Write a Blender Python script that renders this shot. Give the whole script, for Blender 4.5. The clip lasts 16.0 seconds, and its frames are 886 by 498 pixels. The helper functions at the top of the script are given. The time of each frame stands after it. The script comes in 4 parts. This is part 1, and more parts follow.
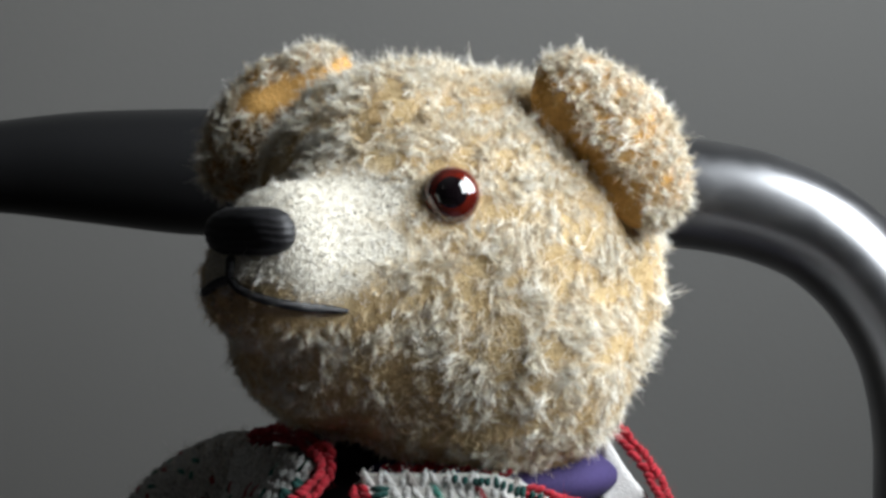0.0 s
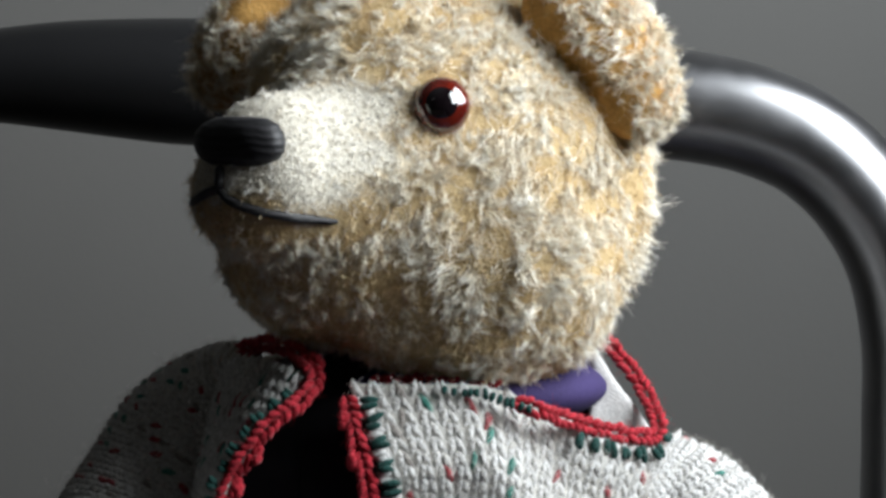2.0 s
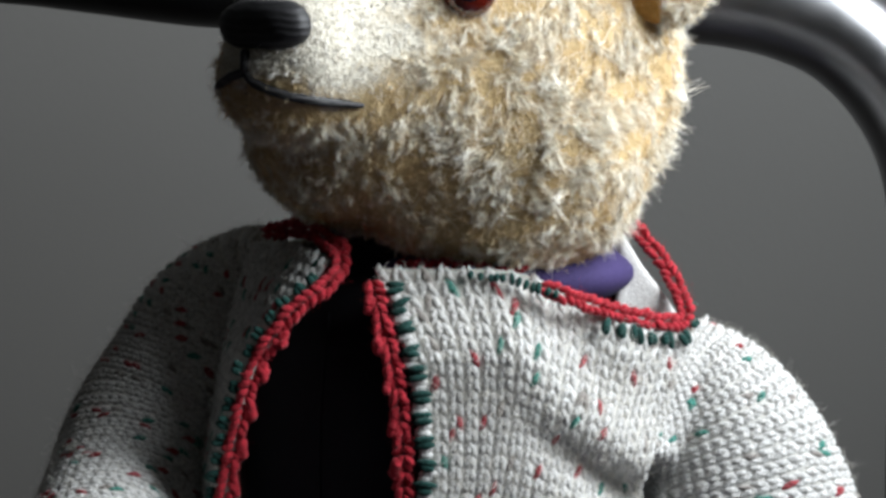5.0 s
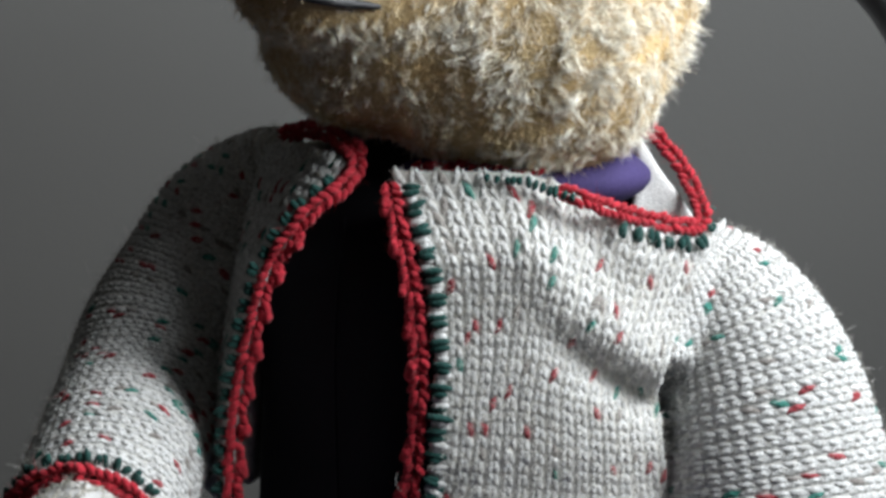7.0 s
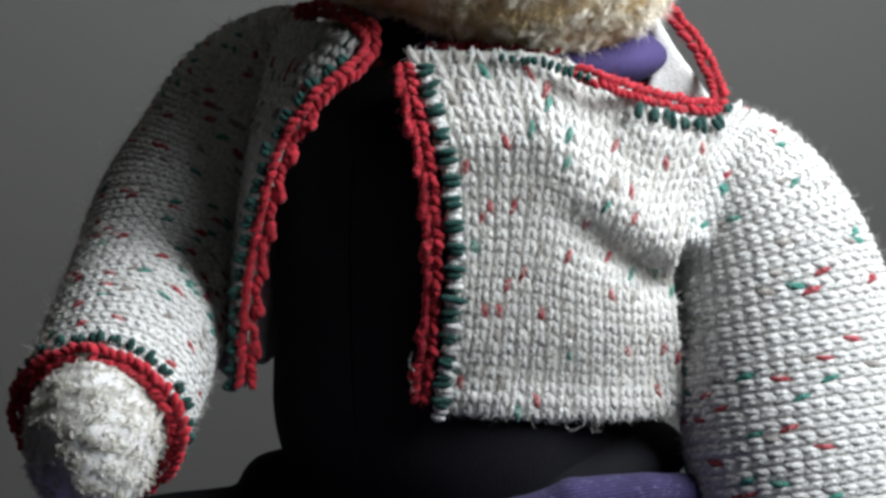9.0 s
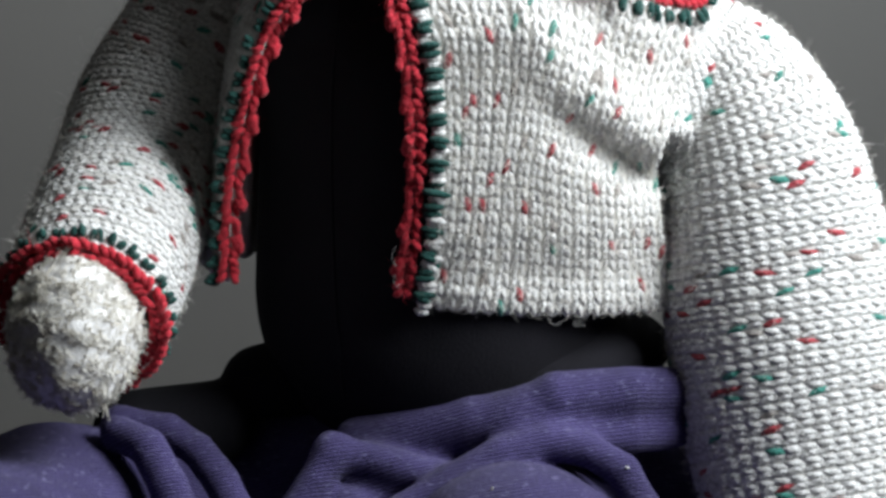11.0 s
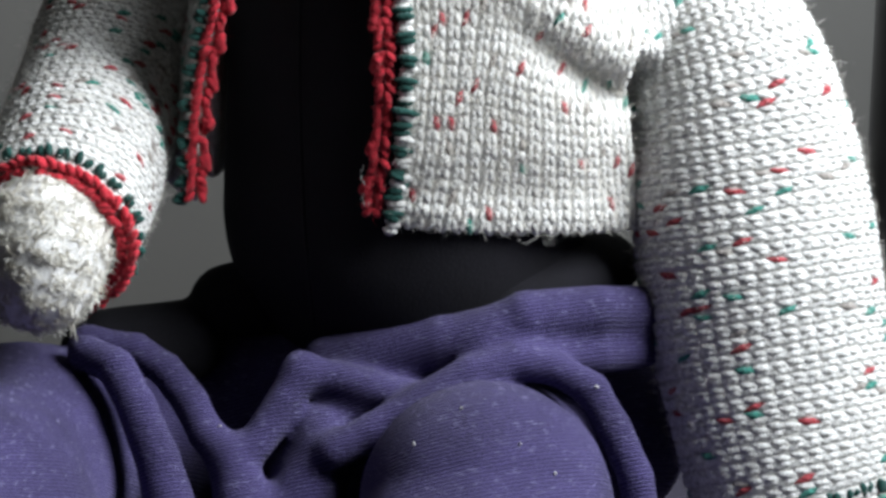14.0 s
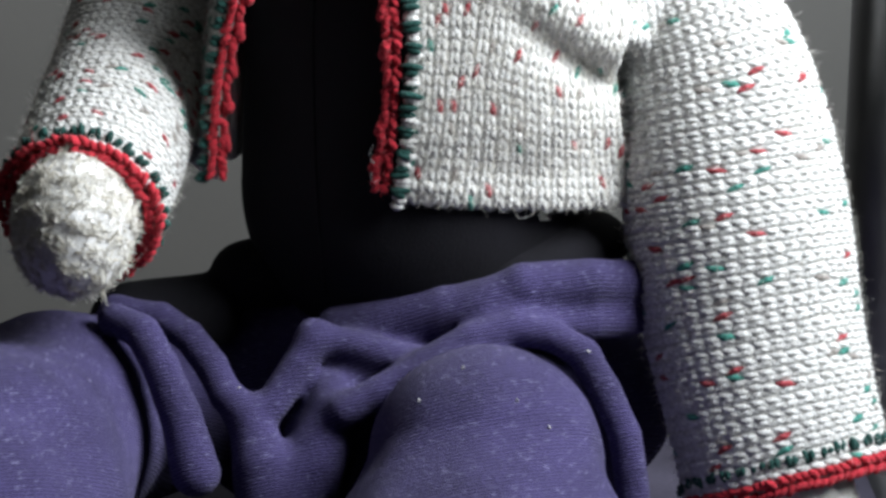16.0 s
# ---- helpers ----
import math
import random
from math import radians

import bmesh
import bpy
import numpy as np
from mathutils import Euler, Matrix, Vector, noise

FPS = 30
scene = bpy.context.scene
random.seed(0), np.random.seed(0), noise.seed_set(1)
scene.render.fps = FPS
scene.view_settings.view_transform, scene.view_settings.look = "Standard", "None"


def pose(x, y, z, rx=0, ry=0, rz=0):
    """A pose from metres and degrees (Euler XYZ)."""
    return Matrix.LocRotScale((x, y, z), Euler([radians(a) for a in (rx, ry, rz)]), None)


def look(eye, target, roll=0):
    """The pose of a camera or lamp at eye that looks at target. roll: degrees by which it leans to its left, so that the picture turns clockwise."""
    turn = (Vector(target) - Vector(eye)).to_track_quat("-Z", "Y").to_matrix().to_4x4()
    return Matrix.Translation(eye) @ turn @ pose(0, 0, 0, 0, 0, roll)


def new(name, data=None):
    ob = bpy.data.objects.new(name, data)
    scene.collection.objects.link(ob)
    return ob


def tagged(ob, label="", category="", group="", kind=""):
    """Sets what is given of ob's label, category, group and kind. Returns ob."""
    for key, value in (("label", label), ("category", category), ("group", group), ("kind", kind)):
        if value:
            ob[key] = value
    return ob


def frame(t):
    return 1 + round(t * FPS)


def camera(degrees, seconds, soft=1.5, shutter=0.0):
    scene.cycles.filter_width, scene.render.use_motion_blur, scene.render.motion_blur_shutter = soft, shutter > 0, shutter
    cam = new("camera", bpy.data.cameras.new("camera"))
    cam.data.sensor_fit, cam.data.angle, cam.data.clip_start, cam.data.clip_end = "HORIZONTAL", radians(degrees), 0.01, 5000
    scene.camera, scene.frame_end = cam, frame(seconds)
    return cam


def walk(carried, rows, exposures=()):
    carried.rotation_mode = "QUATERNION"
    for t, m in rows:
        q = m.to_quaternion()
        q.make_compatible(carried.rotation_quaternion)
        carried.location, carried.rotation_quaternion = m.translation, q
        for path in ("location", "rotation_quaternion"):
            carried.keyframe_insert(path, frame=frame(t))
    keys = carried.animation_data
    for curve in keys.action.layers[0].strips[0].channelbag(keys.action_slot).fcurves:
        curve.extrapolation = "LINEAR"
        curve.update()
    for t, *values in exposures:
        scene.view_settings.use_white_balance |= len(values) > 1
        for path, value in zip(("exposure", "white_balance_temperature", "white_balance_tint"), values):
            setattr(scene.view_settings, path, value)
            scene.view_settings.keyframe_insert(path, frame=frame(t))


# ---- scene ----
# A tripod camera with a long lens tilts down a seated teddy bear and draws back a little at the end.
cam = camera(17.767, 16.0, 3.3)
EYE_Y, EYE_Z = -0.80, 0.758
# seconds, yaw, pitch, roll, metres moved towards the bear
ROWS = [
    (0.0, 0.000, -2.000, -0.000, 0.0000),
    (0.5, -0.106, -2.444, 0.074, 0.0001),
    (1.0, -0.157, -2.901, 0.099, 0.0004),
    (1.5, -0.233, -3.318, 0.161, 0.0011),
    (2.0, -0.210, -3.806, 0.209, 0.0016),
    (2.5, -0.148, -4.305, 0.202, 0.0030),
    (3.0, 0.137, -4.805, 0.342, 0.0031),
    (3.5, 0.271, -5.198, 0.305, 0.0039),
    (4.0, 0.272, -5.584, 0.290, 0.0045),
    (6.5, 0.520, -7.424, 0.495, 0.0079),
    (7.0, 0.632, -8.169, 0.584, 0.0089),
    (7.5, 0.798, -8.901, 0.650, 0.0102),
    (8.0, 0.876, -9.536, 0.628, 0.0110),
    (8.5, 0.903, -10.076, 0.655, 0.0118),
    (9.0, 0.903, -10.629, 0.673, 0.0126),
    (9.5, 0.877, -11.183, 0.721, 0.0135),
    (10.0, 0.846, -11.806, 0.762, 0.0144),
    (12.5, -0.116, -13.786, 0.747, 0.0180),
    (13.0, -0.135, -14.035, 0.879, 0.0189),
    (13.5, -0.119, -14.264, 0.864, 0.0188),
    (14.0, -0.140, -14.498, 0.853, 0.0188),
    (14.5, -0.123, -14.585, 0.844, 0.0188),
    (15.0, -0.110, -14.685, 0.785, 0.0188),
    (15.5, -0.092, -14.342, 0.841, -0.0068),
    (16.0, -0.076, -13.950, 0.862, -0.0429),
]
EXPOSURES = [(0.0, 0.0), (4.0, 0.1), (7.0, 0.2), (10.0, 0.48), (12.5, 0.75), (16.0, 0.82)]
walk(cam, [(t, pose(0, EYE_Y + d, EYE_Z, 90 + p, 0, a) @ pose(0, 0, 0, 0, 0, r)) for t, a, p, r, d in ROWS], EXPOSURES)

# ---- world and light ----
WINDOW_POWER = 12.6
world = bpy.data.worlds.new("sky")
scene.world = world
world.use_nodes = True
wn = world.node_tree.nodes
sky = wn.new("ShaderNodeTexSky")
sky.sky_type = "NISHITA"
sky.sun_disc = False
sky.sun_elevation = radians(35)
sky.sun_rotation = radians(120)
wn["Background"].inputs[1].default_value = 0.12
world.node_tree.links.new(sky.outputs[0], wn["Background"].inputs[0])

lamp = bpy.data.lights.new("window_daylight", "AREA")
lamp.shape, lamp.size, lamp.size_y = "RECTANGLE", 0.44, 0.56
lamp.energy, lamp.color = WINDOW_POWER, (0.905, 0.962, 1.0)
window_light = new("window_daylight", lamp)
window_light.matrix_world = look((0.45, -0.155, 1.11), (0.0, -0.155, 1.11))


# ---- materials ----
def shader(name, rough=0.8, metal=0.0, sheen=0.0, coat=0.0):
    m = bpy.data.materials.new(name)
    m.use_nodes = True
    p = m.node_tree.nodes["Principled BSDF"]
    p.inputs["Roughness"].default_value = rough
    p.inputs["Metallic"].default_value = metal
    p.inputs["Sheen Weight"].default_value = sheen
    p.inputs["Coat Weight"].default_value = coat
    p.inputs["Coat Roughness"].default_value = 0.03
    if rough > 0.7:
        p.inputs["Specular IOR Level"].default_value = 0.25
    return m, m.node_tree.nodes, m.node_tree.links, p


def noise_node(n, l, scale, detail=3.0, stretch=None, coord="Object"):
    co = n.new("ShaderNodeTexCoord")
    t = n.new("ShaderNodeTexNoise")
    t.inputs["Scale"].default_value, t.inputs["Detail"].default_value = scale, detail
    if stretch:
        mp = n.new("ShaderNodeMapping")
        mp.inputs["Scale"].default_value = stretch
        l.new(co.outputs[coord], mp.inputs[0])
        l.new(mp.outputs[0], t.inputs[0])
    else:
        l.new(co.outputs[coord], t.inputs[0])
    return t.outputs[0]


def ramp(n, l, fac, stops):
    r = n.new("ShaderNodeValToRGB")
    while len(r.color_ramp.elements) < len(stops):
        r.color_ramp.elements.new(0.5)
    for e, (pos, col) in zip(r.color_ramp.elements, stops):
        e.position, e.color = pos, (*col, 1)
    l.new(fac, r.inputs[0])
    return r.outputs[0]


def mix(n, l, fac, a, b, how="MIX"):
    x = n.new("ShaderNodeMix")
    x.data_type, x.blend_type = "RGBA", how
    for s, v in ((x.inputs[0], fac), (x.inputs[6], a), (x.inputs[7], b)):
        if isinstance(v, (int, float)):
            s.default_value = v
        elif isinstance(v, tuple):
            s.default_value = (*v, 1)
        else:
            l.new(v, s)
    return x.outputs[2]


def bump(n, l, p, height, strength, dist=0.001):
    b = n.new("ShaderNodeBump")
    b.inputs["Strength"].default_value, b.inputs["Distance"].default_value = strength, dist
    l.new(height, b.inputs["Height"])
    l.new(b.outputs[0], p.inputs["Normal"])


def shade(c, k):
    return tuple(v * k for v in c)


def cloth(name, colour, rough=0.9, spread=0.25, fine=900.0, coarse=40.0, strength=0.5, sheen=0.0):
    """Woven or felted cloth: mottled at two scales, with a fine relief."""
    m, n, l, p = shader(name, rough, sheen=sheen)
    big, small = noise_node(n, l, coarse), noise_node(n, l, fine, 2)
    a = ramp(n, l, big, [(0.3, shade(colour, 1 - spread)), (0.7, shade(colour, 1 + spread))])
    b = mix(n, l, 0.35, a, ramp(n, l, small, [(0.3, shade(colour, 0.55)), (0.7, shade(colour, 1.5))]))
    l.new(b, p.inputs["Base Color"])
    bump(n, l, p, small, strength, 0.0005)
    return m


def yarn(name, colour, dark):
    """Soft plied yarn: streaks and slubs along the strand, a little shade from stitch to stitch."""
    m, n, l, p = shader(name, 0.85, sheen=0.15)
    geo = n.new("ShaderNodeNewGeometry")
    piece = ramp(n, l, geo.outputs["Random Per Island"], [(0.0, shade(colour, 0.74)), (0.25, shade(colour, 0.93)), (0.7, colour), (1.0, shade(colour, 1.08))])
    fibre = noise_node(n, l, 1500.0, 3)
    slub = noise_node(n, l, 800.0, 3)
    c = mix(n, l, ramp(n, l, slub, [(0.47, (0, 0, 0)), (0.63, (0.95, 0.95, 0.95))]), piece, dark)
    c = mix(n, l, 0.4, c, ramp(n, l, fibre, [(0.35, shade(colour, 0.6)), (0.65, shade(colour, 1.15))]))
    l.new(c, p.inputs["Base Color"])
    uv = n.new("ShaderNodeUVMap")
    turn = n.new("ShaderNodeVectorMath")
    turn.operation = "DOT_PRODUCT"
    turn.inputs[1].default_value = (12.57, 20.0, 0.0)
    l.new(uv.outputs[0], turn.inputs[0])
    wave = n.new("ShaderNodeMath")
    wave.operation = "SINE"
    l.new(turn.outputs["Value"], wave.inputs[0])
    total = n.new("ShaderNodeMath")
    total.operation = "MULTIPLY_ADD"
    total.inputs[1].default_value = 0.16
    l.new(wave.outputs[0], total.inputs[0])
    l.new(fibre, total.inputs[2])
    bump(n, l, p, total.outputs[0], 0.8, 0.0007)
    return m


def fur(name, root, middle, tip):
    """Mohair: golden at the root and bleached towards the tip, uneven from strand to strand and patch to patch."""
    m, n, l, p = shader(name, 0.55, sheen=0.1)
    uv = n.new("ShaderNodeUVMap")
    sep = n.new("ShaderNodeSeparateXYZ")
    l.new(uv.outputs[0], sep.inputs[0])
    along = ramp(n, l, sep.outputs[1], [(0.0, root), (0.45, middle), (0.95, tip)])
    patch = noise_node(n, l, 75.0, 2)
    c = mix(n, l, ramp(n, l, patch, [(0.52, (0, 0, 0)), (0.72, (0.55, 0.55, 0.55))]), along, root)
    tone = ramp(n, l, sep.outputs[0], [(0.0, (0.82, 0.78, 0.70)), (0.5, (1, 1, 1)), (1.0, (1.08, 1.08, 1.08))])
    c = mix(n, l, 1.0, c, tone, "MULTIPLY")
    l.new(c, p.inputs["Base Color"])
    # fine hair lets part of the light through
    thin, both = n.new("ShaderNodeBsdfTranslucent"), n.new("ShaderNodeMixShader")
    l.new(c, thin.inputs[0])
    both.inputs[0].default_value = 0.22
    l.new(p.outputs[0], both.inputs[1])
    l.new(thin.outputs[0], both.inputs[2])
    l.new(both.outputs[0], n["Material Output"].inputs[0])
    return m


def painted(name, colour, rough=0.7, spread=0.08):
    m, n, l, p = shader(name, rough)
    big, small = noise_node(n, l, 2.2, 4), noise_node(n, l, 260.0, 3)
    a = ramp(n, l, big, [(0.3, shade(colour, 1 - spread)), (0.7, shade(colour, 1 + spread))])
    l.new(a, p.inputs["Base Color"])
    bump(n, l, p, small, 0.08, 0.001)
    return m


def steel(name, colour, rough):
    m, n, l, p = shader(name, rough, metal=1.0)
    big = noise_node(n, l, 30.0, 4)
    l.new(ramp(n, l, big, [(0.3, shade(colour, 0.8)), (0.7, shade(colour, 1.15))]), p.inputs["Base Color"])
    v = n.new("ShaderNodeMapRange")
    v.inputs["To Min"].default_value, v.inputs["To Max"].default_value = rough * 0.8, rough * 1.25
    l.new(noise_node(n, l, 120.0, 4), v.inputs[0])
    l.new(v.outputs[0], p.inputs["Roughness"])
    return m


def denim(name, colour):
    """Twill: fine diagonal ribs with pale flecks of weft."""
    m, n, l, p = shader(name, 0.95, sheen=0.05)
    co = n.new("ShaderNodeTexCoord")
    mp = n.new("ShaderNodeMapping")
    mp.inputs["Rotation"].default_value = (0.5, 0.22, 0.1)
    l.new(co.outputs["Object"], mp.inputs[0])
    w = n.new("ShaderNodeTexWave")
    w.bands_direction = "Z"
    w.inputs["Scale"].default_value, w.inputs["Distortion"].default_value = 300.0, 4.0
    w.inputs["Detail"].default_value, w.inputs["Detail Scale"].default_value = 2.0, 6.0
    l.new(mp.outputs[0], w.inputs[0])
    patch = noise_node(n, l, 35.0, 3)
    fleck = noise_node(n, l, 420.0, 3, (0.8, 0.8, 3.2))
    a = ramp(n, l, patch, [(0.3, shade(colour, 0.75)), (0.7, shade(colour, 1.3))])
    thread = ramp(n, l, w.outputs[0], [(0.25, (0.58, 0.58, 0.60)), (0.8, (1.25, 1.25, 1.25))])
    c = mix(n, l, 0.8, a, thread, "MULTIPLY")
    c = mix(n, l, ramp(n, l, fleck, [(0.58, (0, 0, 0)), (0.78, (0.55, 0.55, 0.55))]), c, (0.20, 0.19, 0.33))
    l.new(c, p.inputs["Base Color"])
    bump(n, l, p, w.outputs[0], 0.6, 0.0006)
    return m


CREAM, CREAM_DARK = (0.72, 0.717, 0.705), (0.31, 0.295, 0.28)
m_cream = yarn("cream yarn", CREAM, CREAM_DARK)
m_red = yarn("red yarn", (0.52, 0.022, 0.040), (0.24, 0.008, 0.014))
m_green = yarn("dark green yarn", (0.010, 0.065, 0.055), (0.005, 0.03, 0.025))
m_pink = yarn("red fleck yarn", (0.40, 0.06, 0.075), (0.22, 0.03, 0.03))
m_teal = yarn("green fleck yarn", (0.06, 0.27, 0.22), (0.03, 0.10, 0.08))
m_grey = yarn("grey fleck yarn", (0.33, 0.30, 0.28), (0.2, 0.18, 0.16))
m_lining = cloth("wool lining", (0.60, 0.59, 0.56), fine=600)
m_fur = fur("golden mohair", (0.74, 0.62, 0.42), (0.89, 0.84, 0.72), (0.94, 0.92, 0.87))
m_under = fur("short golden nap", (0.54, 0.36, 0.16), (0.70, 0.53, 0.29), (0.82, 0.71, 0.49))
m_pawfur = fur("cream pile", (0.74, 0.70, 0.62), (0.82, 0.79, 0.73), (0.88, 0.86, 0.82))
m_paw = fur("grey cream pile", (0.56, 0.53, 0.47), (0.64, 0.62, 0.57), (0.70, 0.68, 0.64))
m_eye, n_, l_, p_ = shader("amber glass", 0.08, coat=1.0)
l_.new(ramp(n_, l_, noise_node(n_, l_, 120.0), [(0.3, (0.045, 0.004, 0.003)), (0.7, (0.15, 0.016, 0.008))]), p_.inputs["Base Color"])
m_pupil, n_, l_, p_ = shader("black glass", 0.05, coat=1.0)
p_.inputs["Base Color"].default_value = (0.006, 0.004, 0.005, 1)
m_black = cloth("black jersey", (0.0080, 0.0075, 0.0105), 0.95, fine=1400, coarse=60, strength=0.3)
m_navy = cloth("purple cotton", (0.044, 0.032, 0.105), 0.85, fine=1500, coarse=50, strength=0.4)
m_white = cloth("white cotton", (0.62, 0.61, 0.60), 0.9, fine=1500)
m_denim = denim("purple denim", (0.045, 0.036, 0.106))
m_thread, n_, l_, p_ = shader("black embroidery thread", 0.6)
w_ = n_.new("ShaderNodeTexWave")
w_.bands_direction = "Z"
w_.inputs["Scale"].default_value, w_.inputs["Distortion"].default_value = 150.0, 4.0
co_ = n_.new("ShaderNodeTexCoord")
l_.new(co_.outputs["Object"], w_.inputs[0])
l_.new(ramp(n_, l_, w_.outputs[0], [(0.2, (0.008, 0.008, 0.009)), (0.9, (0.020, 0.019, 0.022))]), p_.inputs["Base Color"])
bump(n_, l_, p_, w_.outputs[0], 0.3, 0.0004)
m_steel = steel("brushed steel", (0.27, 0.27, 0.28), 0.33)
m_grip = painted("dark plastic", (0.012, 0.012, 0.013), 0.40, 0.2)
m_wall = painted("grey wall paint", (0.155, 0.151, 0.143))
# unseen walls and ceiling are darkened to hold bounce light off the bear's shaded side
m_room_dark = painted("dark low-bounce room paint", (0.085, 0.083, 0.080))
m_ceiling = painted("dimmed low-bounce ceiling paint", (0.28, 0.277, 0.27))
m_floor = painted("floor lino", (0.16, 0.14, 0.12), 0.5, 0.2)
m_seat = cloth("dark seat cloth", (0.05, 0.045, 0.07), 0.9)
m_frame = painted("white gloss paint", (0.75, 0.75, 0.73), 0.35)


def skin_material():
    """Backing cloth of the plush: golden, worn pale on the muzzle."""
    m, n, l, p = shader("worn plush backing", 0.9)
    att = n.new("ShaderNodeAttribute")
    att.attribute_name = "worn"
    weave = noise_node(n, l, 1400.0, 2)
    blotch = noise_node(n, l, 90.0, 3)
    gold = ramp(n, l, blotch, [(0.3, (0.47, 0.33, 0.16)), (0.7, (0.60, 0.46, 0.26))])
    pale = ramp(n, l, weave, [(0.34, (0.48, 0.43, 0.34)), (0.55, (0.74, 0.70, 0.60))])
    l.new(mix(n, l, att.outputs["Fac"], gold, pale), p.inputs["Base Color"])
    bump(n, l, p, weave, 0.6, 0.0008)
    return m


m_skin = skin_material()
m_ear = cloth("bare golden plush", (0.50, 0.28, 0.085), 0.9, 0.25, 900, 110, 0.6)


# ---- tools: shapes are worked out in millimetres about a point 0.73 m above the floor ----
def metres(v):
    return np.asarray(v, float) * 0.001 + np.array([0, 0, 0.73])


def raw_mesh(name, verts, faces, mats=(), index=None, uv=None, smooth=True):
    """verts in millimetres; faces: array (n, k); index: material of each face; uv: per vertex."""
    verts, faces = metres(verts), np.asarray(faces, np.int32)
    me = bpy.data.meshes.new(name)
    n, k = faces.shape
    me.vertices.add(len(verts))
    me.vertices.foreach_set("co", verts.ravel())
    me.loops.add(n * k)
    me.loops.foreach_set("vertex_index", faces.ravel())
    me.polygons.add(n)
    me.polygons.foreach_set("loop_start", np.arange(0, n * k, k, dtype=np.int32))
    for m in mats:
        me.materials.append(m)
    if index is not None:
        me.polygons.foreach_set("material_index", np.asarray(index, np.int32))
    me.polygons.foreach_set("use_smooth", np.full(n, smooth))
    if uv is not None:
        layer = me.uv_layers.new(name="UVMap")
        layer.data.foreach_set("uv", np.asarray(uv, np.float32)[faces.ravel()].ravel())
    me.update(calc_edges=True)
    me.validate()
    return me


def thing(name, base, label, category, group=""):
    e = new(name)
    e.matrix_basis = Matrix.Translation([float(v) for v in metres(base)])
    e.empty_display_size = 0.02
    return tagged(e, label, category, group)


def part(name, me, parent, label="", kind=""):
    ob = new(name, me)
    ob.parent = parent
    m = Matrix.Identity(4)
    up = parent
    while up:
        m = m @ up.matrix_basis.inverted()
        up = up.parent
    if parent.type == "EMPTY":
        ob.matrix_parent_inverse = m
    if label or kind:
        tagged(ob, label, kind=kind)
    return ob


def solo(name, me, label, category, kind="", group=""):
    return tagged(new(name, me), label, category, group, kind)


def bm_mesh(name, bm, mat, smooth=True):
    me = bpy.data.meshes.new(name)
    for f in bm.faces:
        f.smooth = smooth
    bm.to_mesh(me)
    bm.free()
    me.materials.append(mat)
    return me


# signed distance shapes
def ell(p, c, r, turn=None):
    q = p - np.array(c, float)
    if turn is not None:
        q = q @ np.array(turn, float).T
    r = np.array(r, float)
    a, b = np.linalg.norm(q / r, axis=-1), np.linalg.norm(q / r**2, axis=-1)
    return a * (a - 1) / np.maximum(b, 1e-6)


def capsule(p, a, b, ra, rb):
    a, b = np.array(a, float), np.array(b, float)
    h = np.clip(((p - a) @ (b - a)) / ((b - a) @ (b - a)), 0, 1)
    return np.linalg.norm(p - a - h[..., None] * (b - a), axis=-1) - (ra + h * (rb - ra))


def smin(a, b, k):
    h = np.clip(0.5 + 0.5 * (b - a) / k, 0, 1)
    return b + h * (a - b) - k * h * (1 - h)


def smax(a, b, k):
    return -smin(-a, -b, k)


def chain(p, pts, k=4.0):
    """A bent, tapering rod through pts of (x, y, z, radius)."""
    d = None
    for a, b in zip(pts[:-1], pts[1:]):
        c = capsule(p, a[:3], b[:3], a[3], b[3])
        d = c if d is None else smin(d, c, k)
    return d


def wobble(p, scale, seed):
    """Smooth pseudo-random field in -1..1."""
    rng = np.random.RandomState(seed)
    out = 0
    for _ in range(10):
        out = out + np.sin(p @ (rng.normal(size=3) / scale) + rng.uniform(0, 6.28))
    return out / 3.8


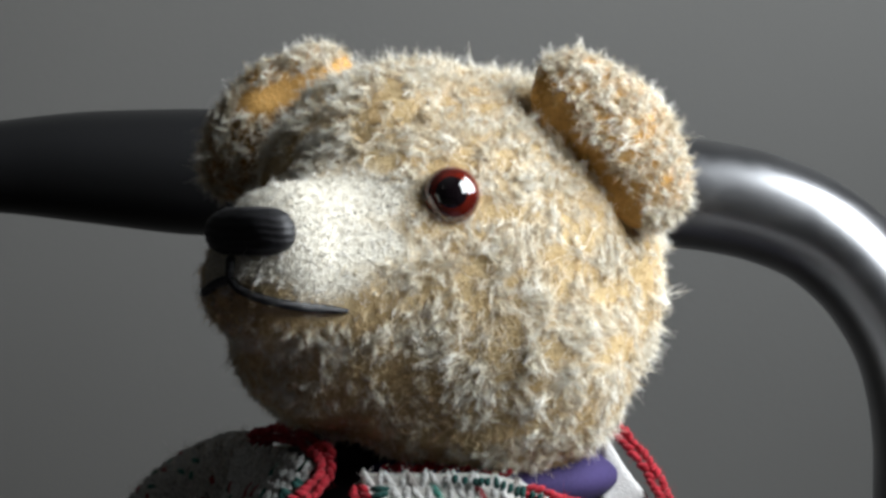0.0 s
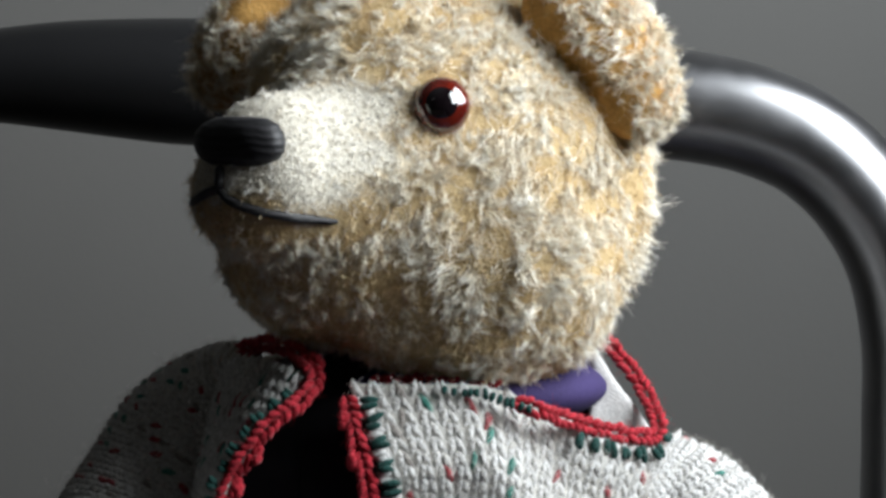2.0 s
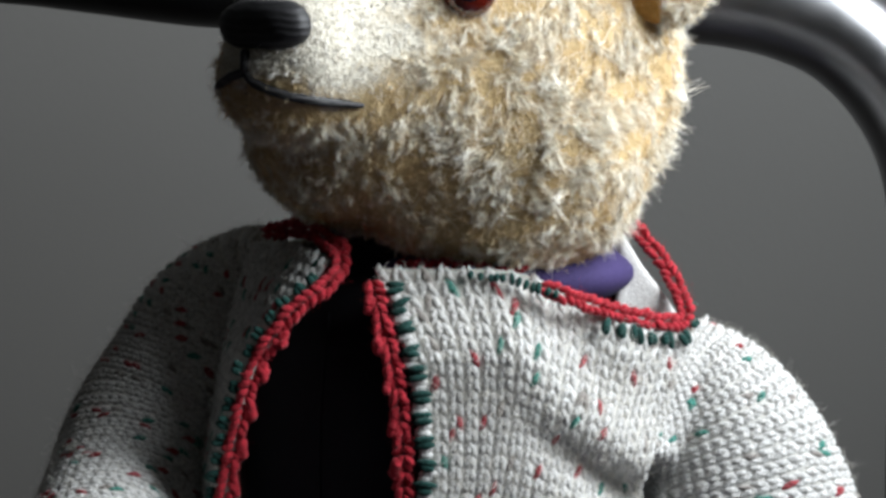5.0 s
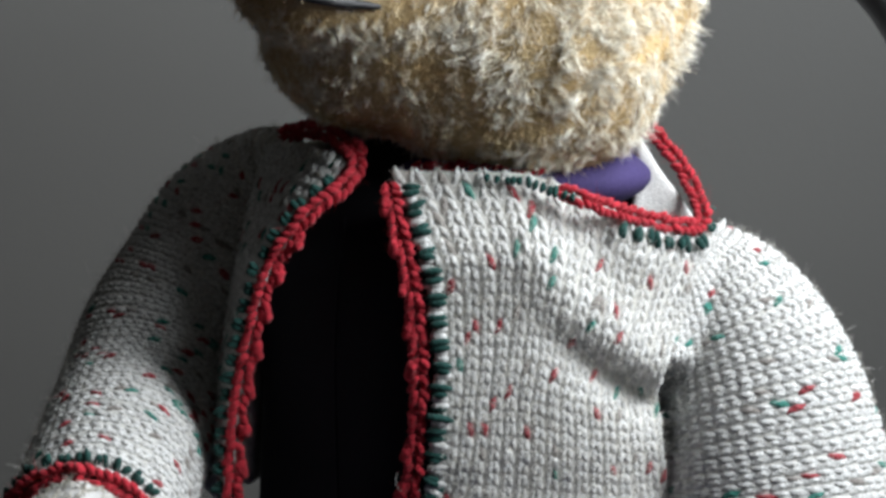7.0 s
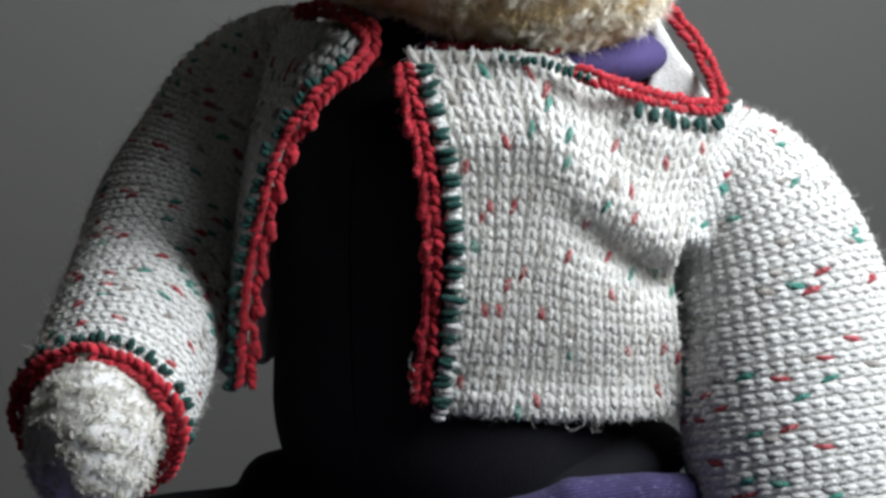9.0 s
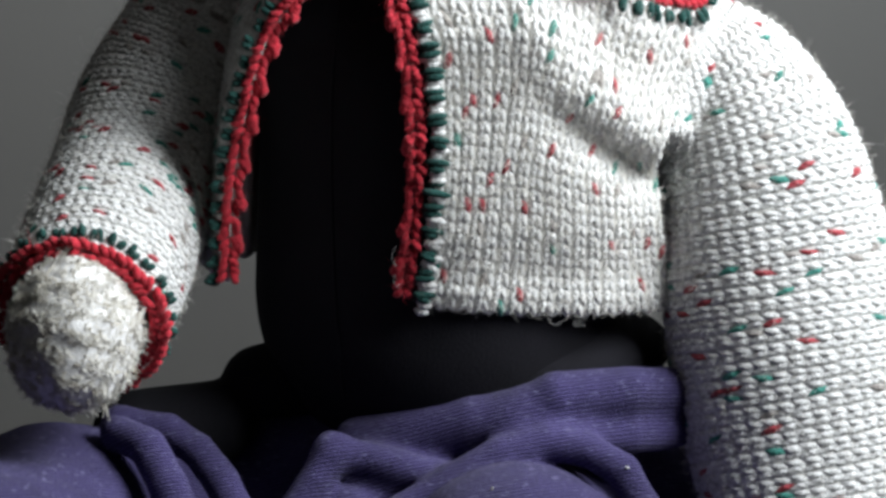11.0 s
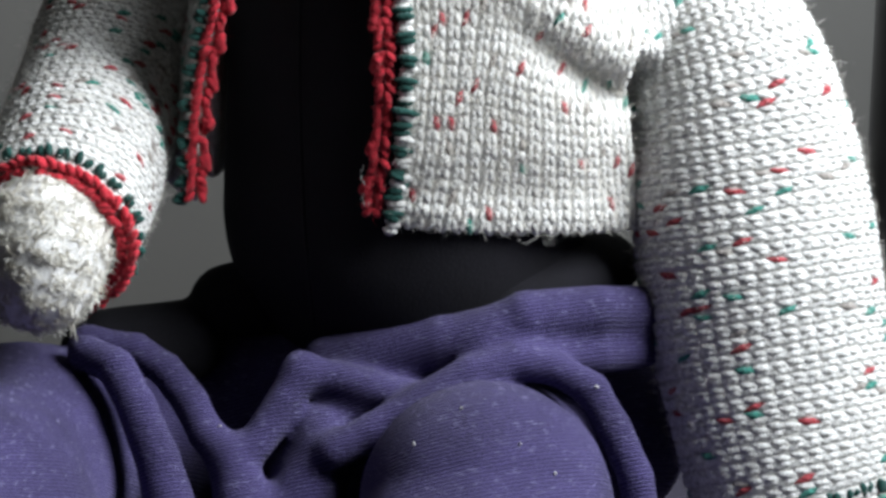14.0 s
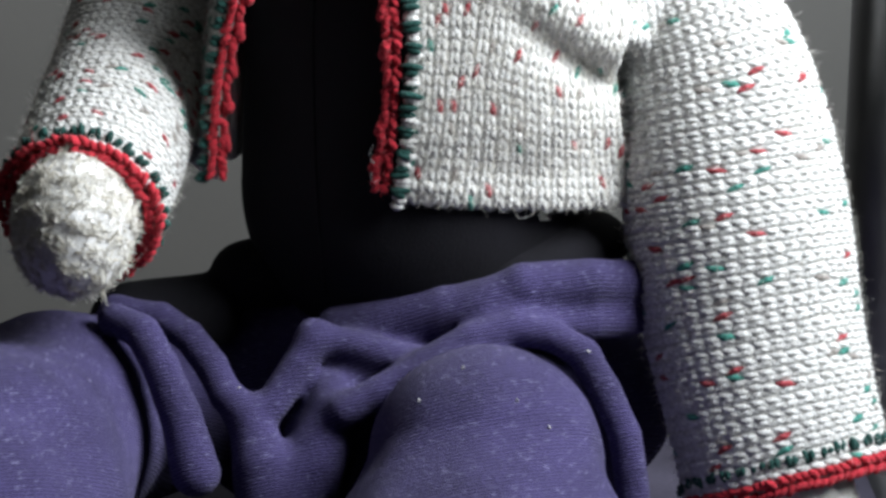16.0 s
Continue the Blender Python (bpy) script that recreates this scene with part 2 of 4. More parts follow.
def nets(name, field, lo, hi, h, mats):
    """Surface nets: a smooth mesh of field < 0 within the box."""
    ax = [np.arange(a, b + h, h) for a, b in zip(lo, hi)]
    g = np.stack(np.meshgrid(*ax, indexing="ij"), -1)
    v = field(g.reshape(-1, 3)).reshape(g.shape[:3])
    s = v < 0
    nx, ny, nz = s.shape
    acc, cnt = np.zeros((nx - 1, ny - 1, nz - 1, 3)), np.zeros((nx - 1, ny - 1, nz - 1))
    for d in range(3):
        e = [0, 0, 0]
        e[d] = 1
        sl0 = tuple(slice(0, n - q) for n, q in zip(s.shape, e))
        sl1 = tuple(slice(q, n) for n, q in zip(s.shape, e))
        cross = s[sl0] != s[sl1]
        f = v[sl0] / np.where(np.abs(v[sl0] - v[sl1]) < 1e-9, 1e-9, v[sl0] - v[sl1])
        pt = g[sl0] + np.clip(f, 0, 1)[..., None] * (g[sl1] - g[sl0])
        o = [q for q in range(3) if q != d]
        for i in (0, 1):
            for j in (0, 1):
                take = [None, None, None]
                take[d] = slice(0, s.shape[d] - 1)
                take[o[0]] = slice(i, s.shape[o[0]] - 1 + i)
                take[o[1]] = slice(j, s.shape[o[1]] - 1 + j)
                c = cross[tuple(take)]
                acc += np.where(c[..., None], pt[tuple(take)], 0)
                cnt += c
    on = cnt > 0
    idx = np.full(on.shape, -1)
    idx[on] = np.arange(on.sum())
    verts = acc[on] / cnt[on][:, None]
    quads = []
    for d in range(3):
        o = [(d + 1) % 3, (d + 2) % 3]
        a = [slice(1, -1)] * 3
        a[d] = slice(0, -1)
        b = list(a)
        b[d] = slice(1, None)
        s0, s1 = s[tuple(a)], s[tuple(b)]
        at = np.argwhere(s0 != s1)
        flip = s0[s0 != s1]
        at[:, o[0]] += 1
        at[:, o[1]] += 1
        q = []
        for i, j in ((0, 0), (1, 0), (1, 1), (0, 1)):
            w = at.copy()
            w[:, o[0]] -= i
            w[:, o[1]] -= j
            q.append(idx[w[:, 0], w[:, 1], w[:, 2]])
        q = np.stack(q, 1)
        q[~flip] = q[~flip][:, ::-1]
        quads.append(q)
    return raw_mesh(name, verts, np.concatenate(quads), mats), verts


def normals(field, p, e=0.4):
    out = np.zeros_like(p)
    for i in range(3):
        d = np.zeros(3)
        d[i] = e
        out[:, i] = field(p + d) - field(p - d)
    return out / np.maximum(np.linalg.norm(out, axis=1, keepdims=True), 1e-9)


def settle(field, p, steps=6):
    """Moves points on to the surface."""
    for _ in range(steps):
        p = p - normals(field, p) * field(p)[:, None]
    return p


def front(field, x, z, y0=-150.0):
    """The surface's depth seen from the front at x, z."""
    p = np.array([[x, y0, z]], float)
    for _ in range(80):
        d = max(float(field(p)[0]), 0.02)
        p[0, 1] += 0.8 * d
        if d < 0.05:
            break
    return p[0].copy()


def strands(name, root, way, length, width, tone, rng, mat, bend, face, segs=3):
    """Fine tapering hairs as bent ribbons."""
    n = len(root)
    wave = rng.normal(0, 0.16, (n, 3))
    side = np.cross(face + rng.normal(0, 0.45, (n, 3)), way)
    side /= np.maximum(np.linalg.norm(side, axis=1, keepdims=True), 1e-6)
    rows, uvs = [], []
    for k in range(segs + 1):
        s = k / segs
        c = root + way * (length * s)[:, None] + bend * (length * s * s)[:, None] + wave * (length * math.sin(4.2 * s))[:, None]
        w = width * (1 - 0.75 * s)
        rows += [c - side * w[:, None] / 2, c + side * w[:, None] / 2]
        uvs += [np.stack([tone, np.full(n, s)], 1)] * 2
    m = 2 * (segs + 1)
    v = np.stack(rows, 1).reshape(-1, 3)
    uv = np.stack(uvs, 1).reshape(-1, 2)
    base = (np.arange(n) * m)[:, None]
    f = np.concatenate([base + np.array([[2 * k, 2 * k + 1, 2 * k + 3, 2 * k + 2]]) for k in range(segs)])
    return raw_mesh(name, v, f, [mat], uv=uv)


def cubic(pts, n):
    """n points on a smooth line through pts."""
    pts = np.asarray(pts, float)
    t = np.linspace(0, len(pts) - 1, n)
    e = np.vstack([2 * pts[0] - pts[1], pts, 2 * pts[-1] - pts[-2]])
    i = np.minimum(t.astype(int), len(pts) - 2)
    f = (t - i)[:, None]
    p0, p1, p2, p3 = e[i], e[i + 1], e[i + 2], e[i + 3]
    return 0.5 * (2 * p1 + (p2 - p0) * f + (2 * p0 - 5 * p1 + 4 * p2 - p3) * f**2 + (3 * p1 - p0 - 3 * p2 + p3) * f**3)


def even(pts, step):
    """Points a step apart along the smooth line through pts."""
    c = cubic(pts, 400)
    s = np.r_[0, np.cumsum(np.linalg.norm(np.diff(c, axis=0), axis=1))]
    k = max(2, int(round(s[-1] / step)) + 1)
    at = np.linspace(0, s[-1], k)
    return np.stack([np.interp(at, s, c[:, i]) for i in range(c.shape[1])], 1)


def pipe(name, pts, mat, sides=24):
    """A round rod along rows of (x, y, z, radius)."""
    c = np.asarray(pts, float)
    t = np.gradient(c[:, :3], axis=0)
    t /= np.linalg.norm(t, axis=1, keepdims=True)
    up = np.array([0, 1.0, 0.05])
    u = np.cross(t, up)
    u /= np.linalg.norm(u, axis=1, keepdims=True)
    w = np.cross(u, t)
    a = np.linspace(0, 2 * np.pi, sides, endpoint=False)
    ring = c[:, None, :3] + c[:, None, 3:4] * (np.cos(a)[None, :, None] * u[:, None] + np.sin(a)[None, :, None] * w[:, None])
    n = len(c)
    v = ring.reshape(-1, 3)
    i, j = np.meshgrid(np.arange(n - 1), np.arange(sides), indexing="ij")
    k = (j + 1) % sides
    f = np.stack([i * sides + j, i * sides + k, (i + 1) * sides + k, (i + 1) * sides + j], -1).reshape(-1, 4)
    return raw_mesh(name, v, f, [mat])


# ---- knitting ----
def leg_rows(sign):
    """One arm of a V stitch as rows of (across, along, height, thickness) in stitch units."""
    s = np.linspace(0, 1, 9)
    across = sign * (0.04 + 0.47 * s**0.85 - 0.10 * s**5)
    along = -0.36 + 1.66 * s
    height = 0.18 * np.sin(np.pi * np.clip(s * 0.94 + 0.03, 0, 1)) ** 0.8 - 0.08
    thick = np.array([0.05, 0.135, 0.19, 0.215, 0.225, 0.22, 0.19, 0.135, 0.05])
    return across, along, height, thick


def knit(name, surface, nu, nv, rng, fleck=0.065, size=None, keep=None):
    """V stitches over surface(u, v), u and v in 0..1: nu columns and nv rows; keep(points): which of them are there."""
    i, j = np.meshgrid(np.arange(nu), np.arange(nv), indexing="ij")
    i, j = i.ravel().astype(float), j.ravel().astype(float)
    if keep is not None:
        there = keep(surface((i + 0.5) / nu, (j + 0.5) / nv))
        i, j = i[there], j[there]
    n = len(i)
    sides = 7
    a = np.linspace(0, 2 * np.pi, sides, endpoint=False) - np.pi / 2
    vs, fs, ms, uvs = [], [], [], []
    count = 0
    for sign in (-1, 1):
        ac, al, he, th = leg_rows(sign)
        jit = rng.normal(0, 1, (n, 4))
        plump = 1 + 0.10 * jit[:, 0:1]
        u = (i[:, None] + 0.5 + ac[None] + 0.04 * jit[:, 1:2]) / nu
        vv = j[:, None] + 0.5 + (al[None] - 0.5) * (1 + 0.03 * jit[:, 2:3]) + 0.05 * jit[:, 3:4]
        v = vv / nv
        e = 1e-3
        c = surface(u, v)
        su, sv = (surface(u + e, v) - c) / e, (surface(u, v + e) - c) / e
        wale = np.linalg.norm(su, axis=-1) / nu
        unit = np.minimum(wale, 6.4)[..., None] if size is None else np.full(wale.shape, float(size))[..., None]
        nn = np.cross(su, sv)
        nn /= np.maximum(np.linalg.norm(nn, axis=-1, keepdims=True), 1e-9)
        c = c + nn * he[None, :, None] * unit
        t = np.gradient(c, axis=1)
        t /= np.maximum(np.linalg.norm(t, axis=-1, keepdims=True), 1e-9)
        b = np.cross(nn, t)
        b /= np.maximum(np.linalg.norm(b, axis=-1, keepdims=True), 1e-9)
        r = (th[None] * plump)[..., None] * unit
        ply = 1 + 0.08 * np.cos(2 * a[None] - np.arange(len(th))[:, None] * 1.15 * sign)
        ring = c[:, :, None] + r[:, :, None] * ply[None, :, :, None] * (np.cos(a)[None, None, :, None] * b[:, :, None] + np.sin(a)[None, None, :, None] * nn[:, :, None] * 0.8)
        k = len(th)
        vs.append(ring.reshape(-1, 3))
        tex = np.stack(np.broadcast_arrays((np.arange(sides) / sides)[None], sign * np.linspace(0, 1, k)[:, None]), -1)
        uvs.append(np.tile(tex.reshape(-1, 2), (n, 1)))
        p, q = np.meshgrid(np.arange(k - 1), np.arange(sides), indexing="ij")
        q2 = (q + 1) % sides
        f = np.stack([p * sides + q, p * sides + q2, (p + 1) * sides + q2, (p + 1) * sides + q], -1).reshape(-1, 4)
        fs.append((f[None] + (np.arange(n) * k * sides)[:, None, None] + count).reshape(-1, 4))
        kind = rng.choice(4, n, p=[1 - fleck, fleck * 0.4, fleck * 0.35, fleck * 0.25])
        ms.append(np.repeat(kind, len(f)))
        count += n * k * sides
    return raw_mesh(name, np.vstack(vs), np.vstack(fs), [m_cream, m_pink, m_teal, m_grey], np.concatenate(ms), np.vstack(uvs))


def fuzz(name, surface, count, rng, long=0.8):
    """Loose fibres that stand off the wool."""
    u, v = rng.uniform(0, 1, count), rng.uniform(0, 1, count)
    e = 1e-3
    c = surface(u, v)
    n = np.cross(surface(u + e, v) - c, surface(u, v + e) - c)
    n /= np.maximum(np.linalg.norm(n, axis=1, keepdims=True), 1e-12)
    way = n * 0.4 + rng.normal(0, 0.8, (count, 3))
    return strands(name, c + n * rng.uniform(0.3, 2.0, count)[:, None], way, np.exp(rng.normal(0, 0.4, count)) * long, np.full(count, 0.13), rng.uniform(0.3, 1, count), rng, m_pawfur, rng.normal(0, 0.7, (count, 3)), n, 3)


def sheet(name, surface, nu, nv, mat, inset):
    """The closed cloth behind the stitches."""
    u, v = np.meshgrid(np.linspace(0, 1, nu), np.linspace(0, 1, nv), indexing="ij")
    e = 1e-3
    c = surface(u, v)
    n = np.cross((surface(u + e, v) - c), (surface(u, v + e) - c))
    n /= np.maximum(np.linalg.norm(n, axis=-1, keepdims=True), 1e-12)
    p = np.concatenate([(c - n * inset).reshape(-1, 3), (c - n * (inset + 1.6)).reshape(-1, 3)])
    i, j = np.meshgrid(np.arange(nu - 1), np.arange(nv - 1), indexing="ij")
    i, j = i.ravel(), j.ravel()
    f = np.stack([i * nv + j, (i + 1) * nv + j, (i + 1) * nv + j + 1, i * nv + j + 1], 1)
    return raw_mesh(name, p, np.vstack([f, f[:, ::-1] + nu * nv]), [mat])


def ball(detail=2):
    bm = bmesh.new()
    bmesh.ops.create_icosphere(bm, subdivisions=detail, radius=1.0)
    v = np.array([q.co[:] for q in bm.verts])
    f = np.array([[q.index for q in t.verts] for t in bm.faces])
    bm.free()
    return v, f


BALL_V, BALL_F = ball(2)


def beads(name, centres, axes, radii, mats, index=None, bumpy=0.12, seed=1):
    """Plump yarn loops: ellipsoids at centres with axes (n, 3, 3) and radii (n, 3)."""
    rng = np.random.RandomState(seed)
    n, k = len(centres), len(BALL_V)
    lump = 1 + bumpy * rng.normal(size=(n, k, 1)) * 0.6
    v = centres[:, None] + np.einsum("nki,nij->nkj", BALL_V[None] * radii[:, None] * lump, axes)
    f = BALL_F[None] + (np.arange(n) * k)[:, None, None]
    idx = None if index is None else np.repeat(index, len(BALL_F))
    return raw_mesh(name, v.reshape(-1, 3), f.reshape(-1, 3), mats, idx)


def crochet(name, pts, out, width, rng, mat, step=2.3, bobble=0):
    """A crocheted edging: fat loops lying slantwise along a line; out: the direction in which it lies flat."""
    c = even(pts, step)
    n = len(c)
    t = np.gradient(c[:, :3], axis=0)
    t /= np.linalg.norm(t, axis=1, keepdims=True)
    o = np.array(out, float)[None] - (t @ np.array(out, float))[:, None] * t
    o /= np.linalg.norm(o, axis=1, keepdims=True)
    s = np.cross(t, o)
    cs, ax, rd = [], [], []
    for k in range(n):
        for side in (-1, 1):
            slant = 0.55 * side + rng.normal(0, 0.18)
            a = t[k] * math.cos(slant) + s[k] * math.sin(slant)
            b = np.cross(o[k], a)
            w = width * (1 + 0.16 * math.sin(k * 1.37) + rng.normal(0, 0.1))
            cs.append(c[k, :3] + s[k] * side * w * 0.27 + t[k] * rng.normal(0, 0.3) + o[k] * rng.normal(0.2, 0.3))
            ax.append([a, b, o[k]])
            rd.append([width * 0.40, width * 0.225, width * 0.27])
        if bobble and k % 5 == 2 and rng.uniform() < 0.75:
            for m in range(3):
                cs.append(c[k, :3] - s[k] * bobble * width * (0.40 + 0.08 * m) + t[k] * (m - 1) * 1.3 + o[k] * rng.normal(0.4, 0.4))
                ax.append([t[k], s[k], o[k]])
                rd.append(np.array([0.34, 0.28, 0.30]) * width * (1 + rng.normal(0, 0.12)))
    return beads(name, np.array(cs), np.array(ax), np.array(rd), [mat], seed=int(width * 10))


def edge_fuzz(name, pts, width, count, rng, mat):
    """Short fibres that stand off a crocheted edging."""
    c = even(pts, 0.5)[:, :3]
    c = c[rng.randint(len(c), size=count)]
    way = rng.normal(0, 1, (count, 3))
    way /= np.linalg.norm(way, axis=1, keepdims=True)
    return strands(name, c + way * width * 0.42, way * 0.5 + rng.normal(0, 0.6, (count, 3)), np.exp(rng.normal(0, 0.4, count)) * 0.9, np.full(count, 0.14), rng.uniform(0.3, 1, count), rng, mat, rng.normal(0, 0.7, (count, 3)), way, 3)


def stitches(name, pts, side, out, length, rng, mat, step=6.5, thick=1.35):
    """Short blanket stitches across an edge."""
    c = even(pts, step)[:, :3]
    t = np.gradient(c, axis=0)
    t /= np.linalg.norm(t, axis=1, keepdims=True)
    o = np.array(out, float)[None] - (t @ np.array(out, float))[:, None] * t
    o /= np.linalg.norm(o, axis=1, keepdims=True)
    s = np.cross(t, o) * side
    cs, ax, rd = [], [], []
    for k in range(len(c)):
        for m in (0, 1):
            a = s[k] + t[k] * rng.normal(0, 0.22)
            a /= np.linalg.norm(a)
            cs.append(c[k] + s[k] * length * (0.55 + rng.normal(0, 0.08)) + t[k] * (m * 1.7 + rng.normal(0, 0.3)) + o[k] * rng.normal(0.4, 0.2))
            ax.append([a, np.cross(o[k], a), o[k]])
            rd.append([length * 0.62 * (1 + rng.normal(0, 0.15)), thick * 0.85, thick * 0.85])
    return beads(name, np.array(cs), np.array(ax), np.array(rd), [mat], seed=7)


def smoothstep(x, a, b):
    t = np.clip((x - a) / (b - a), 0, 1)
    return t * t * (3 - 2 * t)


# ---- the room ----
def slab(name, lo, hi, mat, label, category, hole=None):
    """A wall, floor or ceiling between two corners in metres; hole: (axis-aligned) window in y and z through a wall that faces x."""
    bm = bmesh.new()
    boxes = [(lo, hi)]
    if hole:
        (y0, z0), (y1, z1) = hole
        boxes = [((lo[0], lo[1], lo[2]), (hi[0], y0, hi[2])), ((lo[0], y1, lo[2]), (hi[0], hi[1], hi[2])),
                 ((lo[0], y0, lo[2]), (hi[0], y1, z0)), ((lo[0], y0, z1), (hi[0], y1, hi[2]))]
    for a, b in boxes:
        c = [(p + q) / 2 for p, q in zip(a, b)]
        bmesh.ops.create_cube(bm, size=1, matrix=Matrix.LocRotScale(c, None, [q - p for p, q in zip(a, b)]))
    return solo(name, bm_mesh(name, bm, mat, False), label, category, "structure")


X0, X1, Y0, Y1, TOP, T = -2.4, 0.47, -3.0, 0.40, 2.4, 0.12
slab("floor", (X0, Y0, -T), (X1, Y1, 0), m_floor, "dull brown lino floor of a plain room", "floor")
slab("ceiling", (X0, Y0, TOP), (X1, Y1, TOP + T), m_ceiling, "unseen ceiling, painted grey to keep the fill light low", "ceiling")
slab("wall_back", (X0 - T, Y1, 0), (X1 + T, Y1 + T, TOP), m_wall, "smooth grey painted wall behind the chair", "wall")
# added walls out of view; their dark colour keeps the fill low
slab("wall_front", (X0 - T, Y0 - T, 0), (X1 + T, Y0, TOP), m_room_dark, "unseen wall, painted dark to keep the fill light low", "wall")
slab("wall_left", (X0 - T, Y0, 0), (X0, Y1, TOP), m_room_dark, "unseen wall, painted dark to keep the fill light low", "wall")
slab("wall_right", (X1, Y0, 0), (X1 + T, Y1, TOP), m_room_dark, "unseen wall with a window, painted dark to keep the fill light low", "wall", ((-0.385, 0.82), (0.075, 1.40)))


# ---- the chair ----
def chair():
    c = thing("tubular_chair", (0, 60, -730), "chair with a bent brushed steel tube back against a grey wall", "chair")
    yb = 128
    rail = [(-62, yb, 20.5, 16.5), (-20, yb, 18.5, 16.6), (30, yb, 15.5, 16.7), (70, yb, 14, 17), (88, yb, 12, 17), (104, yb, 8, 16.8), (121, yb, 0, 16.6), (137, yb, -15, 16.5),
            (149, yb, -36, 16.5), (154.5, yb, -62, 16.5), (155, yb, -90, 16.5), (155, yb, -130, 16.5), (155, yb, -250, 16.5), (155, yb, -714, 16.5)]
    part("back_tube", pipe("back_tube", even([(x * 1.02 + 0.8, y, 28 + (z - 28) * 1.02 + 0.6, r * 1.065) for x, y, z, r in rail], 5.0), m_steel, 32), c, "brushed steel tube")
    grip = [(-58, yb, 20.5, 20.2), (-82, yb, 21, 20.2), (-115, yb, 22.5, 17.8), (-142, yb, 22.5, 14.8), (-170, yb, 21, 12.5), (-196, yb, 15, 12), (-215, yb, 0, 12), (-222, yb, -25, 12),
            (-223, yb, -60, 12), (-223, yb, -250, 12), (-223, yb, -714, 12)]
    part("rail_sleeve", pipe("rail_sleeve", even([(x * 1.02, y, 28 + (z - 28) * 1.02, r * 1.02) for x, y, z, r in grip], 5.0), m_grip, 32), c, "dark plastic sleeve on the rail")
    bm = bmesh.new()
    bmesh.ops.create_cube(bm, size=1, matrix=Matrix.LocRotScale(metres((-34, -80, -290)).tolist(), None, (0.37, 0.40, 0.03)))
    bmesh.ops.bevel(bm, geom=bm.edges[:], offset=0.012, segments=3, affect="EDGES")
    part("seat", bm_mesh("seat", bm, m_seat), c, "dark cloth seat")
    for x, r in ((155, 12), (-223, 12)):
        leg = [(x, yb, -300, r), (x, 40, -300, r), (x, -200, -300, r), (x, -250, -305, r), (x, -262, -330, r), (x, -265, -500, r), (x, -268, -729, r)]
        part("leg", pipe("leg", even(leg, 12.0), m_steel, 16), c)
    for y in (-200, 60):
        part("seat_rail", pipe("seat_rail", even([(-223, y, -304, 9), (-34, y, -304, 9), (155, y, -304, 9)], 40.0), m_steel, 12), c)
    return c


chair()


# ---- the bear ----
EAR_R = dict(c=(46.3, -6, 30.0), a=(0.64, 0, -0.77), b=(0.77, 0, 0.64), cup=(37.0, -21, 23.5), cup_size=(27, 8.5, 10), fold=(0.64, 0, -0.77), bare=((26, -14, 42.5), (49.5, -12, 9.5), 5.0))
EAR_L = dict(c=(-48.0, 42, 35.5), a=(0.72, 0, 0.69), b=(-0.69, 0, 0.72), cup=(-40, 26, 48.5), cup_size=(25, 5.5, 7), fold=(0.95, 0, 0.31), bare=((-56, 30, 42), (-29, 32, 51), 3.0))


def ear_field(e, along, outwards, thick):
    turn = np.array([e["a"], e["b"], np.cross(e["a"], e["b"])])
    cup_turn = np.array([e["fold"], np.cross((0, 1, 0), e["fold"]), (0, 1, 0)])

    def f(p):
        d = ell(p, e["c"], (along, outwards, thick), turn)
        return smax(d, -ell(p, e["cup"], e["cup_size"], cup_turn), 3.0) + 0.5 * wobble(p, 6, 3)

    def inner(p):
        flat = np.array([1, 0.25, 1])
        lo, hi, width = e["bare"]
        return capsule(p * flat, np.array(lo) * flat, np.array(hi) * flat, width, width) + 0.8 * wobble(p, 3, 8)
    return f, inner


def head_field(p):
    d = ell(p, (10, 22, -7.5), (53, 53, 57.5))
    d = smin(d, capsule(p, (-4, 0, -8), (-42, -36, 0), 36, 19.5), 16)
    d = smin(d, ell(p, (-27, -2, -24), (33, 34, 27)), 14)
    d = smin(d, ell(p, (-47, -33, -10), (18.5, 17, 14)), 8)
    d = smin(d, ell(p, (13, -4, -34), (38, 28, 32)), 12)
    d = smin(d, ell(p, (-13, 8, 16), (38, 40, 36)), 10)
    return d + 0.7 * wobble(p, 9, 1)


def worn(p):
    """How far the pile is worn off: 1 on the muzzle and a patch over the eye."""
    d = np.linalg.norm((p - np.array([-38, -44, 9])) * np.array([0.75, 0.75, 1.15]), axis=1)
    w = np.clip((30 + 7 * wobble(p, 4, 5) - d) / 13, 0, 1)
    e = np.linalg.norm((p - np.array([30, -26, 24])) * np.array([0.9, 0.7, 1.0]), axis=1)
    return np.maximum(w, 0.6 * np.clip((13 + 5 * wobble(p, 4, 6) - e) / 8, 0, 1))


